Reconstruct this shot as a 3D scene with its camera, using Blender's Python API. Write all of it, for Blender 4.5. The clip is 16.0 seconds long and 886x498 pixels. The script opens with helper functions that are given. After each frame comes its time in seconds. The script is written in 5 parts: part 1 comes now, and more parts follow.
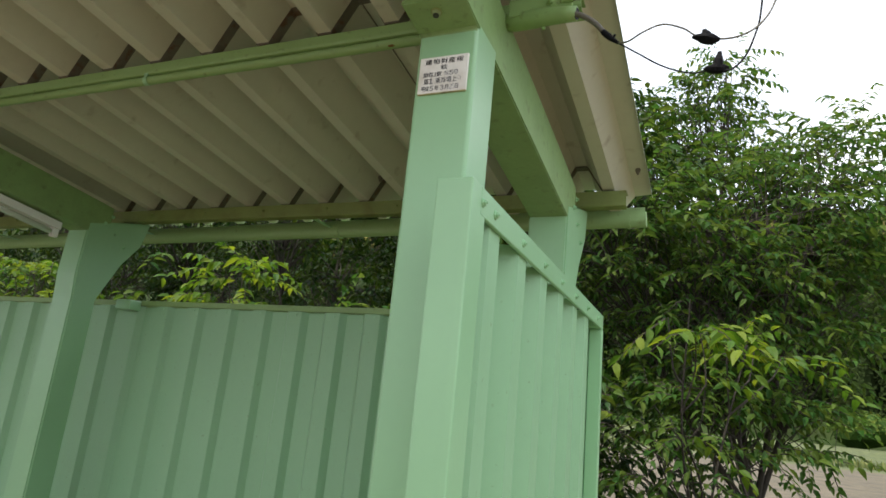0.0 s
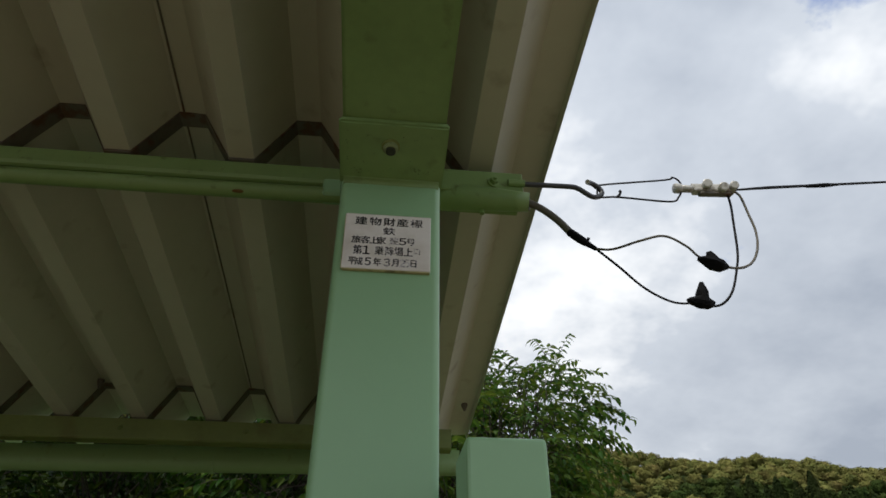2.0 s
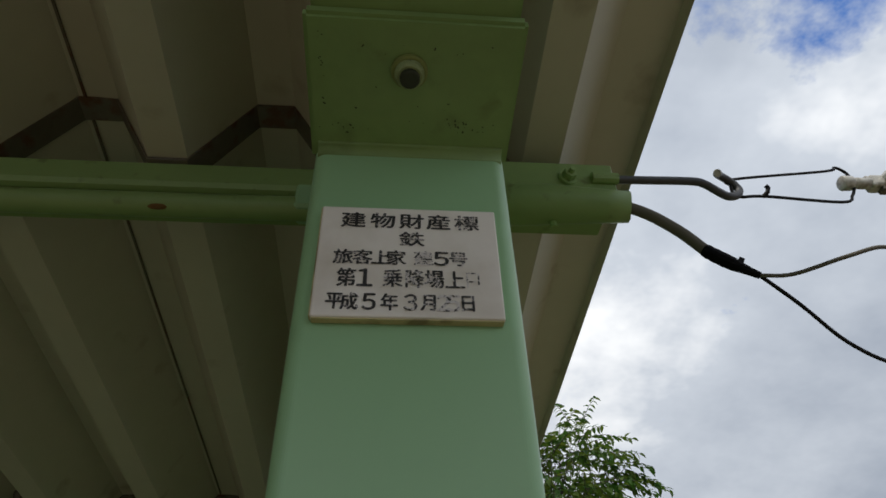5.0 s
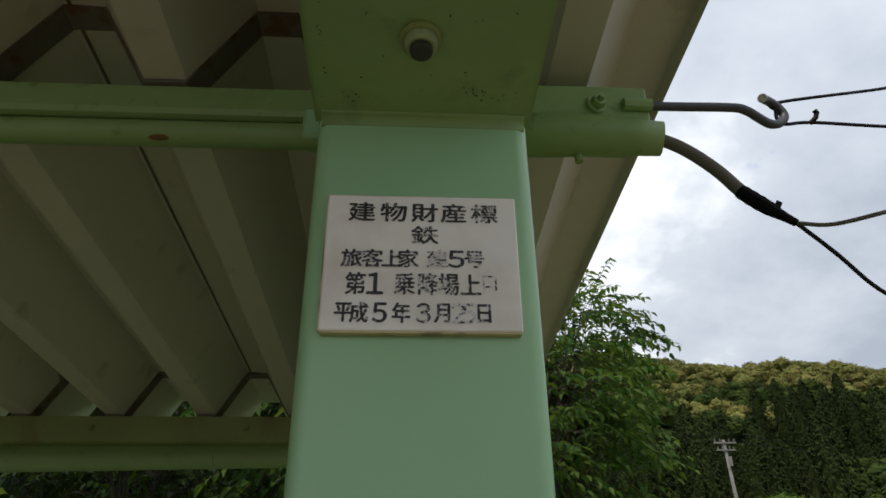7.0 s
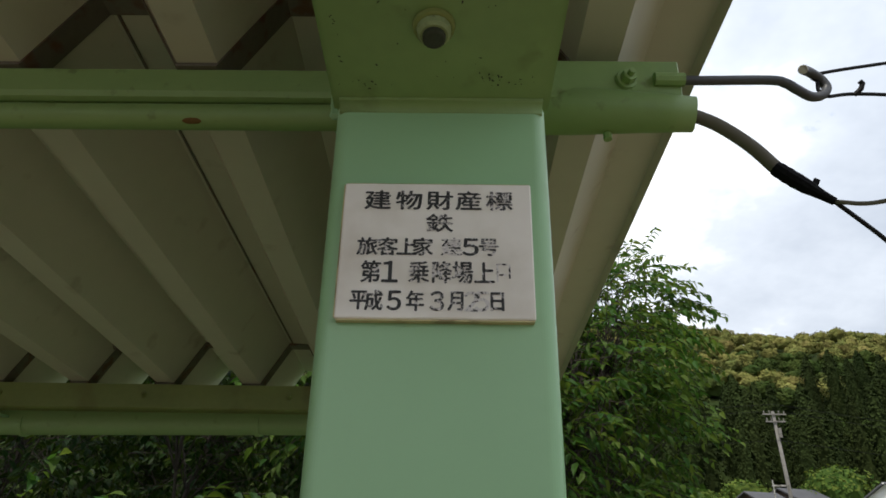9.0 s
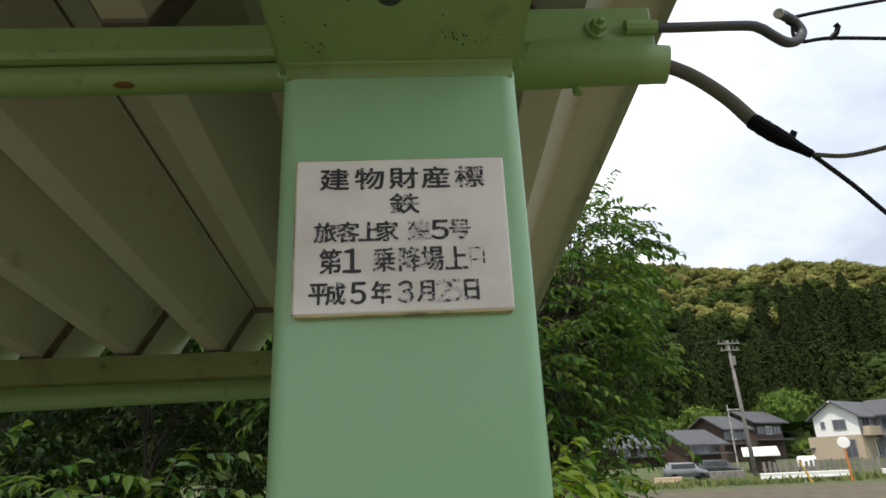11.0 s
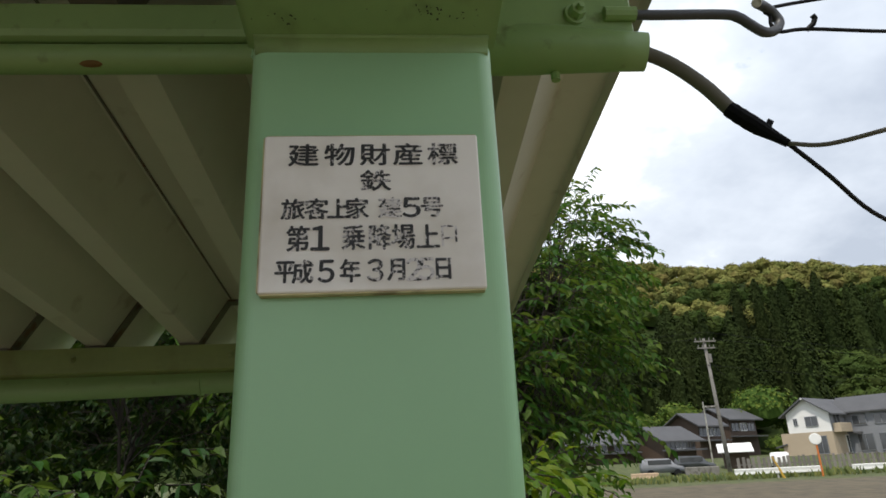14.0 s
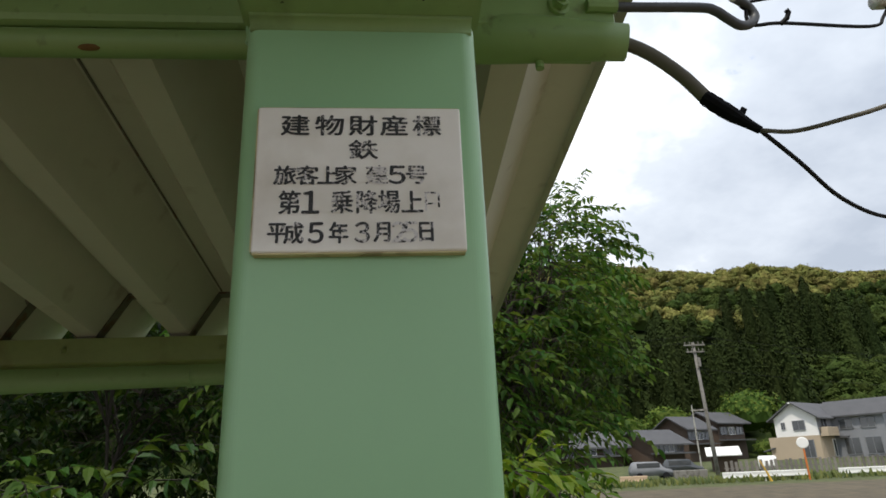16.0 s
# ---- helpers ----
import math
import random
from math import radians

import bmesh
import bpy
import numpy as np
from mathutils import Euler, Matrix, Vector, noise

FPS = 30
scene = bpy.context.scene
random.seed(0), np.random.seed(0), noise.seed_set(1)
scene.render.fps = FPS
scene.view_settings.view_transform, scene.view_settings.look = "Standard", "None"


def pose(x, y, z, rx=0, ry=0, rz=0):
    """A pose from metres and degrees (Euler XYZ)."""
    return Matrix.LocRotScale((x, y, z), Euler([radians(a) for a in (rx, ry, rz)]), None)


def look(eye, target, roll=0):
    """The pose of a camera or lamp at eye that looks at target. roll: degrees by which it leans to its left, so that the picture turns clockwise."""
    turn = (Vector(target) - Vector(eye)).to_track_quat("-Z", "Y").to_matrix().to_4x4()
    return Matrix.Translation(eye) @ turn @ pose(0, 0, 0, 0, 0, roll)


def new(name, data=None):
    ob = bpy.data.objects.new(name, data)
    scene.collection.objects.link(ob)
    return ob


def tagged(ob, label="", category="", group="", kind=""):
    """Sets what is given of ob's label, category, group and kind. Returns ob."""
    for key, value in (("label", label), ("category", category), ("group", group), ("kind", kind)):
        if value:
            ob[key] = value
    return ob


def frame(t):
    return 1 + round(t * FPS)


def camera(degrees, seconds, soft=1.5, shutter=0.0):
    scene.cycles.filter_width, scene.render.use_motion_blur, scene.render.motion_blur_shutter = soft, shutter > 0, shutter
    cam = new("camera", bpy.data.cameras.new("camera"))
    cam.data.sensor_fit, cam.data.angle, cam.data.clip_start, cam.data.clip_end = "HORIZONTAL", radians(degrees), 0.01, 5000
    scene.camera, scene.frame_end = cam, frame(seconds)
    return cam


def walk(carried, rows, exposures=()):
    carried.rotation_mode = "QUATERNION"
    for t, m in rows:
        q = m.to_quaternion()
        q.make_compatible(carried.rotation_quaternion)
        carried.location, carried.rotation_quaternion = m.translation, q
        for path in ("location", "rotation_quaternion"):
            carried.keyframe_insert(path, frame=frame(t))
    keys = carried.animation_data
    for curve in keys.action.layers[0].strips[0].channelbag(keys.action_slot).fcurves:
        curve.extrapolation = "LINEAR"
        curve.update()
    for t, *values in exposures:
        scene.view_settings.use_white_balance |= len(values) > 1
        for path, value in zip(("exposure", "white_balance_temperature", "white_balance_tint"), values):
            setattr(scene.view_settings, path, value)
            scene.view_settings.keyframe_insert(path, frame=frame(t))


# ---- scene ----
cam = camera(69.8, 16.0, soft=1.6)
PATH = [
    (0, (0.025, 0.052, 1.403), (-0.756, 1.828, 1.889), 5.6),
    (0.5, (-0.2077, 0.2512, 1.4287), (-0.6915, 2.0843, 2.0652), 5.0),
    (1, (-0.445, 0.355, 1.52), (-0.687, 2.141, 2.387), 2.95),
    (1.5, (-0.6025, 0.4295, 1.5865), (-0.499, 2.175, 2.5575), 0.2),
    (2, (-0.589, 0.556, 1.6595), (-0.415, 2.1965, 2.7895), -0.05),
    (2.5, (-0.5595, 0.684, 1.6925), (-0.4395, 2.2115, 2.978), -0.7),
    (3, (-0.623, 0.7325, 1.7305), (-0.3935, 2.1685, 3.1025), -3.9),
    (3.5, (-0.6375, 0.8405, 1.764), (-0.377, 2.217, 3.191), -4.9),
    (4, (-0.6105, 0.9725, 1.8165), (-0.4465, 2.393, 3.215), -2.05),
    (6.3, (-0.6, 0.995, 2.023), (-0.446, 2.708, 3.043), -1.9),
    (6.5, (-0.601, 0.989, 2.03), (-0.463, 2.737, 2.993), -1.7),
    (7, (-0.599, 0.961, 2.024), (-0.49, 2.742, 2.927), -0.6),
    (7.5, (-0.607, 0.957, 2.018), (-0.565, 2.76, 2.883), 0.6),
    (8, (-0.588, 0.958, 2.031), (-0.567, 2.769, 2.881), 1.5),
    (8.5, (-0.572, 0.95, 2.035), (-0.579, 2.765, 2.876), 1.4),
    (9, (-0.58, 0.952, 2.034), (-0.605, 2.778, 2.849), 1.0),
    (9.5, (-0.58, 0.945, 2.033), (-0.635, 2.783, 2.821), 0.7),
    (10, (-0.57, 0.966, 2.071), (-0.597, 2.833, 2.787), -0.9),
    (10.2, (-0.574, 0.981, 2.073), (-0.555, 2.858, 2.762), -1.9),
    (12.3, (-0.589, 0.977, 2.059), (-0.456, 2.867, 2.701), -2.2),
    (12.5, (-0.591, 0.982, 2.057), (-0.457, 2.873, 2.693), -1.8),
    (13, (-0.586, 0.99, 2.055), (-0.449, 2.884, 2.683), -1.7),
    (13.5, (-0.581, 1.0, 2.054), (-0.441, 2.897, 2.674), -2.0),
    (14, (-0.577, 0.992, 2.063), (-0.427, 2.879, 2.71), -2.7),
    (14.5, (-0.57, 0.994, 2.06), (-0.406, 2.876, 2.719), -2.9),
    (15, (-0.574, 0.99, 2.058), (-0.397, 2.871, 2.715), -2.7),
    (15.5, (-0.577, 0.988, 2.045), (-0.389, 2.869, 2.7), -2.6),
    (16, (-0.574, 0.977, 2.033), (-0.397, 2.859, 2.686), -2.5),
]

EXPOSURES = [(0, 1.2), (0.5, 1.2), (1.0, 1.12), (1.5, 0.45), (2.5, -0.32), (3.5, -0.30), (4.2, -0.28), (6.3, -0.05), (8, 0.22), (9, 0.38), (10.2, 0.60), (12.5, 0.48), (16, 0.34)]
walk(cam, [(t, look(eye, target, roll)) for t, eye, target, roll in PATH], EXPOSURES)

# ---- world and light ----
SUN_ELEVATION, SUN_AZIMUTH = 60.0, 210.0


GAP_X, GAP_Y = 0.51, 0.29


def make_world():
    world = bpy.data.worlds.new("sky")
    scene.world = world
    world.use_nodes = True
    nt = world.node_tree
    nt.nodes.clear()
    N, L = nt.nodes.new, nt.links.new
    out, bg = N("ShaderNodeOutputWorld"), N("ShaderNodeBackground")
    sky = N("ShaderNodeTexSky")
    sky.sky_type, sky.sun_disc = "NISHITA", False
    sky.sun_elevation, sky.sun_rotation = radians(SUN_ELEVATION), radians(SUN_AZIMUTH)
    sky.air_density, sky.dust_density, sky.ozone_density = 1.0, 0.6, 2.0
    blue = N("ShaderNodeMix")
    blue.data_type, blue.blend_type = "RGBA", "MULTIPLY"
    blue.inputs[0].default_value = 1.0
    L(sky.outputs[0], blue.inputs[6])
    blue.inputs[7].default_value = (0.115, 0.165, 0.235, 1)
    coord, sep, comb = N("ShaderNodeTexCoord"), N("ShaderNodeSeparateXYZ"), N("ShaderNodeCombineXYZ")
    L(coord.outputs["Generated"], sep.inputs[0])
    # clouds lie on a flat layer: divide by the height over the horizon
    up = N("ShaderNodeMath")
    up.operation = "MAXIMUM"
    L(sep.outputs[2], up.inputs[0])
    up.inputs[1].default_value = 0.0
    lift = N("ShaderNodeMath")
    lift.operation = "ADD"
    L(up.outputs[0], lift.inputs[0])
    lift.inputs[1].default_value = 0.35
    for i in (0, 1):
        d = N("ShaderNodeMath")
        d.operation = "DIVIDE"
        L(sep.outputs[i], d.inputs[0])
        L(lift.outputs[0], d.inputs[1])
        L(d.outputs[0], comb.inputs[i])
    shift = N("ShaderNodeVectorMath")
    shift.operation = "ADD"
    shift.inputs[1].default_value = (3.1, 0.4, 0.0)
    L(comb.outputs[0], shift.inputs[0])

    def cloud_noise(scale, detail, rough, off):
        n = N("ShaderNodeTexNoise")
        n.inputs["Scale"].default_value, n.inputs["Detail"].default_value, n.inputs["Roughness"].default_value = scale, detail, rough
        a = N("ShaderNodeVectorMath")
        a.operation = "ADD"
        a.inputs[1].default_value = off
        L(shift.outputs[0], a.inputs[0])
        L(a.outputs[0], n.inputs["Vector"])
        return n

    cover = cloud_noise(2.1, 7.0, 0.62, (0, 0, 0))
    far = N("ShaderNodeVectorMath")
    far.operation = "DISTANCE"
    L(comb.outputs[0], far.inputs[0])
    far.inputs[1].default_value = (GAP_X, GAP_Y, 0.0)
    hole = N("ShaderNodeMapRange")
    hole.interpolation_type = "SMOOTHSTEP"
    L(far.outputs["Value"], hole.inputs[0])
    hole.inputs[1].default_value, hole.inputs[2].default_value, hole.inputs[3].default_value, hole.inputs[4].default_value = 0.03, 0.36, -0.09, 0.06
    thin = N("ShaderNodeMath")
    thin.operation = "ADD"
    L(cover.outputs[0], thin.inputs[0])
    L(hole.outputs[0], thin.inputs[1])
    cover_ramp = N("ShaderNodeValToRGB")
    cover_ramp.color_ramp.elements[0].position, cover_ramp.color_ramp.elements[1].position = 0.31, 0.40
    L(thin.outputs[0], cover_ramp.inputs[0])
    shade = cloud_noise(1.5, 6.0, 0.58, (8.3, 4.7, 2.0))
    tone = N("ShaderNodeValToRGB")
    e = tone.color_ramp.elements
    e[0].position, e[0].color = 0.34, (0.45, 0.505, 0.595, 1)
    e[1].position, e[1].color = 0.64, (1.12, 1.14, 1.16, 1)
    mid = e.new(0.53)
    mid.color = (0.665, 0.72, 0.80, 1)
    L(shade.outputs[0], tone.inputs[0])
    # an overcast sky grows brighter towards the zenith
    rise = N("ShaderNodeMath")
    rise.operation = "MULTIPLY_ADD"
    L(up.outputs[0], rise.inputs[0])
    rise.inputs[1].default_value, rise.inputs[2].default_value = 0.30, 0.90
    bright = N("ShaderNodeVectorMath")
    bright.operation = "SCALE"
    L(tone.outputs[0], bright.inputs[0])
    L(rise.outputs[0], bright.inputs["Scale"])
    mix = N("ShaderNodeMix")
    mix.data_type = "RGBA"
    L(cover_ramp.outputs[0], mix.inputs[0])
    L(blue.outputs[2], mix.inputs[6])
    L(bright.outputs[0], mix.inputs[7])
    L(mix.outputs[2], bg.inputs[0])
    bg.inputs[1].default_value = 1.0
    L(bg.outputs[0], out.inputs[0])


make_world()
sun = new("sun", bpy.data.lights.new("sun", "SUN"))
sun.data.energy, sun.data.angle, sun.data.color = 2.3, radians(2), (1.0, 0.93, 0.80)
az, el = radians(SUN_AZIMUTH), radians(SUN_ELEVATION)
sun.matrix_world = look((0, 0, 30), Vector((0, 0, 30)) - Vector((math.sin(az) * math.cos(el), math.cos(az) * math.cos(el), math.sin(el))))


# ---- materials ----
def material(name, base, rough=0.6, metal=0.0, vary=0.12, big=1.5, fine=60.0, bump=0.1, dirt=None, dirt_amount=0.0, dirt_scale=4.0, dirt_sharp=0.12, island=0.0, translucent=0.0, spec=0.5, depth=0.004, piece=0.0, stretch=1.0, tint=0.0):
    """Paint, metal, stone: a base colour varied at two scales, dirt of its own shape, and fine relief."""
    m = bpy.data.materials.new(name)
    m.use_nodes = True
    nt = m.node_tree
    N, L = nt.nodes.new, nt.links.new
    bsdf = nt.nodes["Principled BSDF"]
    out = nt.nodes["Material Output"]
    bsdf.inputs["Roughness"].default_value, bsdf.inputs["Metallic"].default_value = rough, metal
    bsdf.inputs["Specular IOR Level"].default_value = spec
    geo = N("ShaderNodeNewGeometry")

    # stretch below 1 draws the pattern out upwards, so that a whole tree shares a tone
    place = N("ShaderNodeVectorMath")
    place.operation = "MULTIPLY"
    place.inputs[1].default_value = (1.0, 1.0, stretch)
    L(geo.outputs["Position"], place.inputs[0])

    def noise_tex(scale, detail=4.0):
        n = N("ShaderNodeTexNoise")
        n.inputs["Scale"].default_value, n.inputs["Detail"].default_value = scale, detail
        L(place.outputs[0], n.inputs["Vector"])
        return n.outputs[0]

    def maths(op, a, b):
        n = N("ShaderNodeMath")
        n.operation = op
        for i, v in enumerate((a, b)):
            if isinstance(v, (int, float)):
                n.inputs[i].default_value = v
            else:
                L(v, n.inputs[i])
        return n.outputs[0]

    level = maths("ADD", maths("MULTIPLY", maths("SUBTRACT", noise_tex(big), 0.5), 2.2 * vary), maths("MULTIPLY", maths("SUBTRACT", noise_tex(fine, 2.0), 0.5), 1.0 * vary))
    if island:
        level = maths("ADD", level, maths("MULTIPLY", maths("SUBTRACT", geo.outputs["Random Per Island"], 0.5), island))
    if piece:
        info = N("ShaderNodeObjectInfo")
        level = maths("ADD", level, maths("MULTIPLY", maths("SUBTRACT", info.outputs["Random"], 0.5), piece))
    hsv = N("ShaderNodeHueSaturation")
    hsv.inputs["Color"].default_value = (*base, 1)
    L(maths("ADD", level, 1.0), hsv.inputs["Value"])
    if island:
        L(maths("ADD", 0.5, maths("MULTIPLY", maths("SUBTRACT", geo.outputs["Random Per Island"], 0.5), -0.07)), hsv.inputs["Hue"])
    if tint:
        L(maths("ADD", 0.5, maths("MULTIPLY", maths("SUBTRACT", noise_tex(big * 1.7, 2.0), 0.5), tint)), hsv.inputs["Hue"])
    colour = hsv.outputs[0]
    if dirt:
        ramp = N("ShaderNodeValToRGB")
        centre = 0.5 + 0.18 * (1 - 2 * dirt_amount)
        ramp.color_ramp.elements[0].position, ramp.color_ramp.elements[1].position = centre - dirt_sharp / 2, centre + dirt_sharp / 2
        L(noise_tex(dirt_scale, 8.0), ramp.inputs[0])
        mx = N("ShaderNodeMix")
        mx.data_type = "RGBA"
        L(maths("MULTIPLY", ramp.outputs[0], 0.8), mx.inputs[0])
        L(colour, mx.inputs[6])
        mx.inputs[7].default_value = (*dirt, 1)
        colour = mx.outputs[2]
    L(colour, bsdf.inputs["Base Color"])
    if bump:
        b = N("ShaderNodeBump")
        b.inputs["Strength"].default_value, b.inputs["Distance"].default_value = bump, depth
        L(noise_tex(fine, 5.0), b.inputs["Height"])
        L(b.outputs[0], bsdf.inputs["Normal"])
    L(maths("ADD", rough - 0.06, maths("MULTIPLY", noise_tex(big * 3), 0.12)), bsdf.inputs["Roughness"])
    if translucent:
        tr, ms = N("ShaderNodeBsdfTranslucent"), N("ShaderNodeMixShader")
        lift = N("ShaderNodeHueSaturation")
        lift.inputs["Value"].default_value, lift.inputs["Saturation"].default_value, lift.inputs["Hue"].default_value = 1.6, 1.05, 0.485
        L(colour, lift.inputs["Color"])
        L(lift.outputs[0], tr.inputs[0])
        ms.inputs[0].default_value = translucent
        L(bsdf.outputs[0], ms.inputs[1])
        L(tr.outputs[0], ms.inputs[2])
        L(ms.outputs[0], out.inputs[0])
    return m


GREEN = material("mint_paint", (0.285, 0.50, 0.275), 0.32, vary=0.04, big=2.5, fine=35, bump=0.05, dirt=(0.16, 0.22, 0.09), dirt_amount=-0.42, dirt_scale=90, dirt_sharp=0.06)
# darker, yellower mint for the front purlin, conduit, hook and rear rail
GREEN_YELLOWISH = material("yellowish_mint_paint", (0.224, 0.347, 0.122), 0.45, vary=0.1, big=5, fine=60, bump=0.1, dirt=(0.10, 0.12, 0.03), dirt_amount=-0.05, dirt_scale=40, dirt_sharp=0.15)
# grimy mint, its base also darkened and yellowed for shade under the roof
GREEN_BEAM = material("mint_paint_grimy_shaded", (0.212, 0.335, 0.125), 0.5, vary=0.16, big=9, fine=60, bump=0.12, dirt=(0.10, 0.115, 0.035), dirt_amount=-0.10, dirt_scale=24, dirt_sharp=0.25)
# olive mint with brown patches, for the rear purlin and washers
GREEN_PURLIN = material("olive_mint_paint", (0.190, 0.235, 0.070), 0.55, vary=0.2, big=7, fine=60, bump=0.1, dirt=(0.12, 0.085, 0.03), dirt_amount=0.0, dirt_scale=9, dirt_sharp=0.3)
GREEN_GUTTER = material("gutter_paint", (0.30, 0.46, 0.205), 0.4, vary=0.08, big=4, fine=50, bump=0.04, dirt=(0.13, 0.15, 0.05), dirt_amount=-0.2, dirt_scale=20, dirt_sharp=0.2)
GREEN_WALL = material("mint_sheet", (0.27, 0.47, 0.265), 0.45, vary=0.05, big=2.0, fine=40, bump=0.05, dirt=(0.16, 0.2, 0.1), dirt_amount=-0.15, dirt_scale=60, dirt_sharp=0.12)
ROOF = material("cream_sheet", (0.54, 0.53, 0.435), 0.5, vary=0.08, big=1.8, fine=30, bump=0.05, dirt=(0.27, 0.22, 0.15), dirt_amount=-0.12, dirt_scale=11, dirt_sharp=0.2)
STRAP = material("weathered_steel", (0.16, 0.145, 0.12), 0.6, 0.3, vary=0.25, big=9, fine=90, bump=0.2, dirt=(0.14, 0.06, 0.03), dirt_amount=0.25, dirt_scale=30)
GREEN_CHALK = material("chalky_paint", (0.25, 0.32, 0.15), 0.7, vary=0.3, big=60, fine=300, bump=0.2, dirt=(0.05, 0.045, 0.02), dirt_amount=0.15, dirt_scale=150)
DARK_GREEN = material("old_dark_paint", (0.026, 0.034, 0.018), 0.6, vary=0.4, big=90, fine=400, bump=0.2)
RUST = material("rust", (0.15, 0.082, 0.02), 0.9, vary=0.3, big=60, fine=300, bump=0.3)
PLATE = material("white_enamel", (0.80, 0.77, 0.72), 0.35, vary=0.04, big=12, fine=120, bump=0.03, dirt=(0.55, 0.5, 0.42), dirt_amount=0.2, dirt_scale=14, dirt_sharp=0.25)
PLATE_EDGE = material("yellowed_edge", (0.50, 0.44, 0.24), 0.5, vary=0.2, big=40, fine=200, bump=0.1, dirt=(0.2, 0.16, 0.08), dirt_amount=0.3, dirt_scale=60)
BLACK = material("black_tape", (0.005, 0.005, 0.006), 0.75, vary=0.3, big=40, fine=200, bump=0.3, spec=0.12)
CABLE = material("grey_cable", (0.13, 0.12, 0.10), 0.65, vary=0.12, big=8, fine=60, bump=0, spec=0.2)
DARK_WIRE = material("dark_wire", (0.014, 0.014, 0.016), 0.6, vary=0.12, big=8, fine=60, bump=0, spec=0.15)
ROD = material("dull_zinc", (0.075, 0.078, 0.085), 0.5, 0.4, vary=0.2, big=30, fine=200, bump=0.1)
PORCELAIN = material("white_porcelain", (0.55, 0.54, 0.50), 0.3, vary=0.1, big=40, fine=200, bump=0.05, dirt=(0.2, 0.18, 0.14), dirt_amount=0.35, dirt_scale=55)
WHITE = material("white_paint", (0.78, 0.78, 0.76), 0.45, vary=0.05, big=3, fine=40, bump=0.05)
TUBE = material("white_tube", (0.8, 0.8, 0.78), 0.25, vary=0.03, big=4, fine=50, bump=0)
BARK = material("bark", (0.032, 0.025, 0.019), 0.9, vary=0.4, big=6, fine=50, bump=0.6, depth=0.01)
LEAF = material("cherry_leaf", (0.054, 0.107, 0.018), 0.55, vary=0.45, big=1.5, fine=25, bump=0, island=0.5, translucent=0.42, spec=0.15)
# lit copy of the cherry leaf: sun on the outer tips, put into the colour
LEAF_SUNLIT = material("sunlit_cherry_leaf", (0.085, 0.150, 0.015), 0.5, vary=0.35, big=1.8, fine=25, bump=0, island=0.7, translucent=0.45, spec=0.22)
LEAF_SHRUB = material("shrub_leaf", (0.040, 0.082, 0.012), 0.42, vary=0.4, big=1.8, fine=25, bump=0, island=0.7, translucent=0.35, spec=0.3)
# shaded copy of the leaf: the gloom behind the shelter is in its colour
LEAF_SHADED = material("leaf_darkened_for_shade", (0.020, 0.045, 0.006), 0.55, vary=0.2, big=1.0, fine=25, bump=0, island=0.7, translucent=0.35, spec=0.18)
WOOD_FAR = material("broadleaf_crowns", (0.042, 0.062, 0.015), 0.9, vary=0.75, big=0.13, fine=0.7, bump=0, island=0.3, stretch=0.3, tint=0.10, depth=1.2, spec=0.05)
# brighter, yellower broadleaf: the sunlight on the ridge is in this base colour
RIDGE_WOOD = material("sunlit_crowns", (0.155, 0.155, 0.046), 0.9, vary=0.85, big=0.11, fine=0.7, bump=0, island=0.3, stretch=0.3, tint=0.16, depth=1.2, spec=0.05)
CEDAR = material("cedar_crowns", (0.024, 0.036, 0.0105), 0.9, vary=0.95, big=0.13, fine=0.45, bump=0, island=0.12, stretch=0.05, tint=0.06, depth=1.0, spec=0.05)
GARDEN = material("garden_leaves", (0.075, 0.12, 0.022), 0.8, vary=0.3, big=0.3, fine=4, bump=0, island=0.8, translucent=0.2, spec=0.1)
ASPHALT = material("platform_paving", (0.150, 0.114, 0.066), 0.9, vary=0.25, big=1.2, fine=60, bump=0.5)
CONCRETE = material("concrete", (0.34, 0.33, 0.30), 0.85, vary=0.18, big=1.5, fine=40, bump=0.3, dirt=(0.12, 0.11, 0.09), dirt_amount=0.3, dirt_scale=2)
TILE = material("grey_roof_tile", (0.085, 0.086, 0.092), 0.7, spec=0.25, vary=0.2, big=0.8, fine=6, bump=0.2, piece=0.3, depth=0.03)
WALL_WHITE = material("white_render", (0.78, 0.77, 0.76), 0.8, vary=0.05, big=0.6, fine=8, bump=0.05)
WALL_BEIGE = material("beige_siding", (0.42, 0.34, 0.25), 0.8, vary=0.08, big=0.6, fine=8, bump=0.1)
WALL_DARK = material("dark_timber", (0.075, 0.05, 0.036), 0.8, vary=0.25, big=0.7, fine=8, bump=0.2)
WALL_GREY = material("grey_siding", (0.22, 0.228, 0.25), 0.7, vary=0.1, big=0.6, fine=8, bump=0.1)
GLASS = material("window_glass", (0.05, 0.055, 0.06), 0.08, vary=0.1, big=1, fine=5, bump=0, spec=0.8)
ORANGE = material("orange_paint", (0.55, 0.16, 0.03), 0.5, vary=0.12, big=5, fine=40, bump=0.05)
YELLOW = material("yellow_paint", (0.62, 0.38, 0.05), 0.5, vary=0.12, big=5, fine=40, bump=0.05)
POLE = material("weathered_pole", (0.19, 0.18, 0.165), 0.85, vary=0.2, big=2, fine=40, bump=0.2, dirt=(0.09, 0.085, 0.07), dirt_amount=0.2, dirt_scale=3)
PALE_ORANGE = material("faded_orange_paint", (0.55, 0.40, 0.27), 0.6, vary=0.12, big=5, fine=40, bump=0.05)
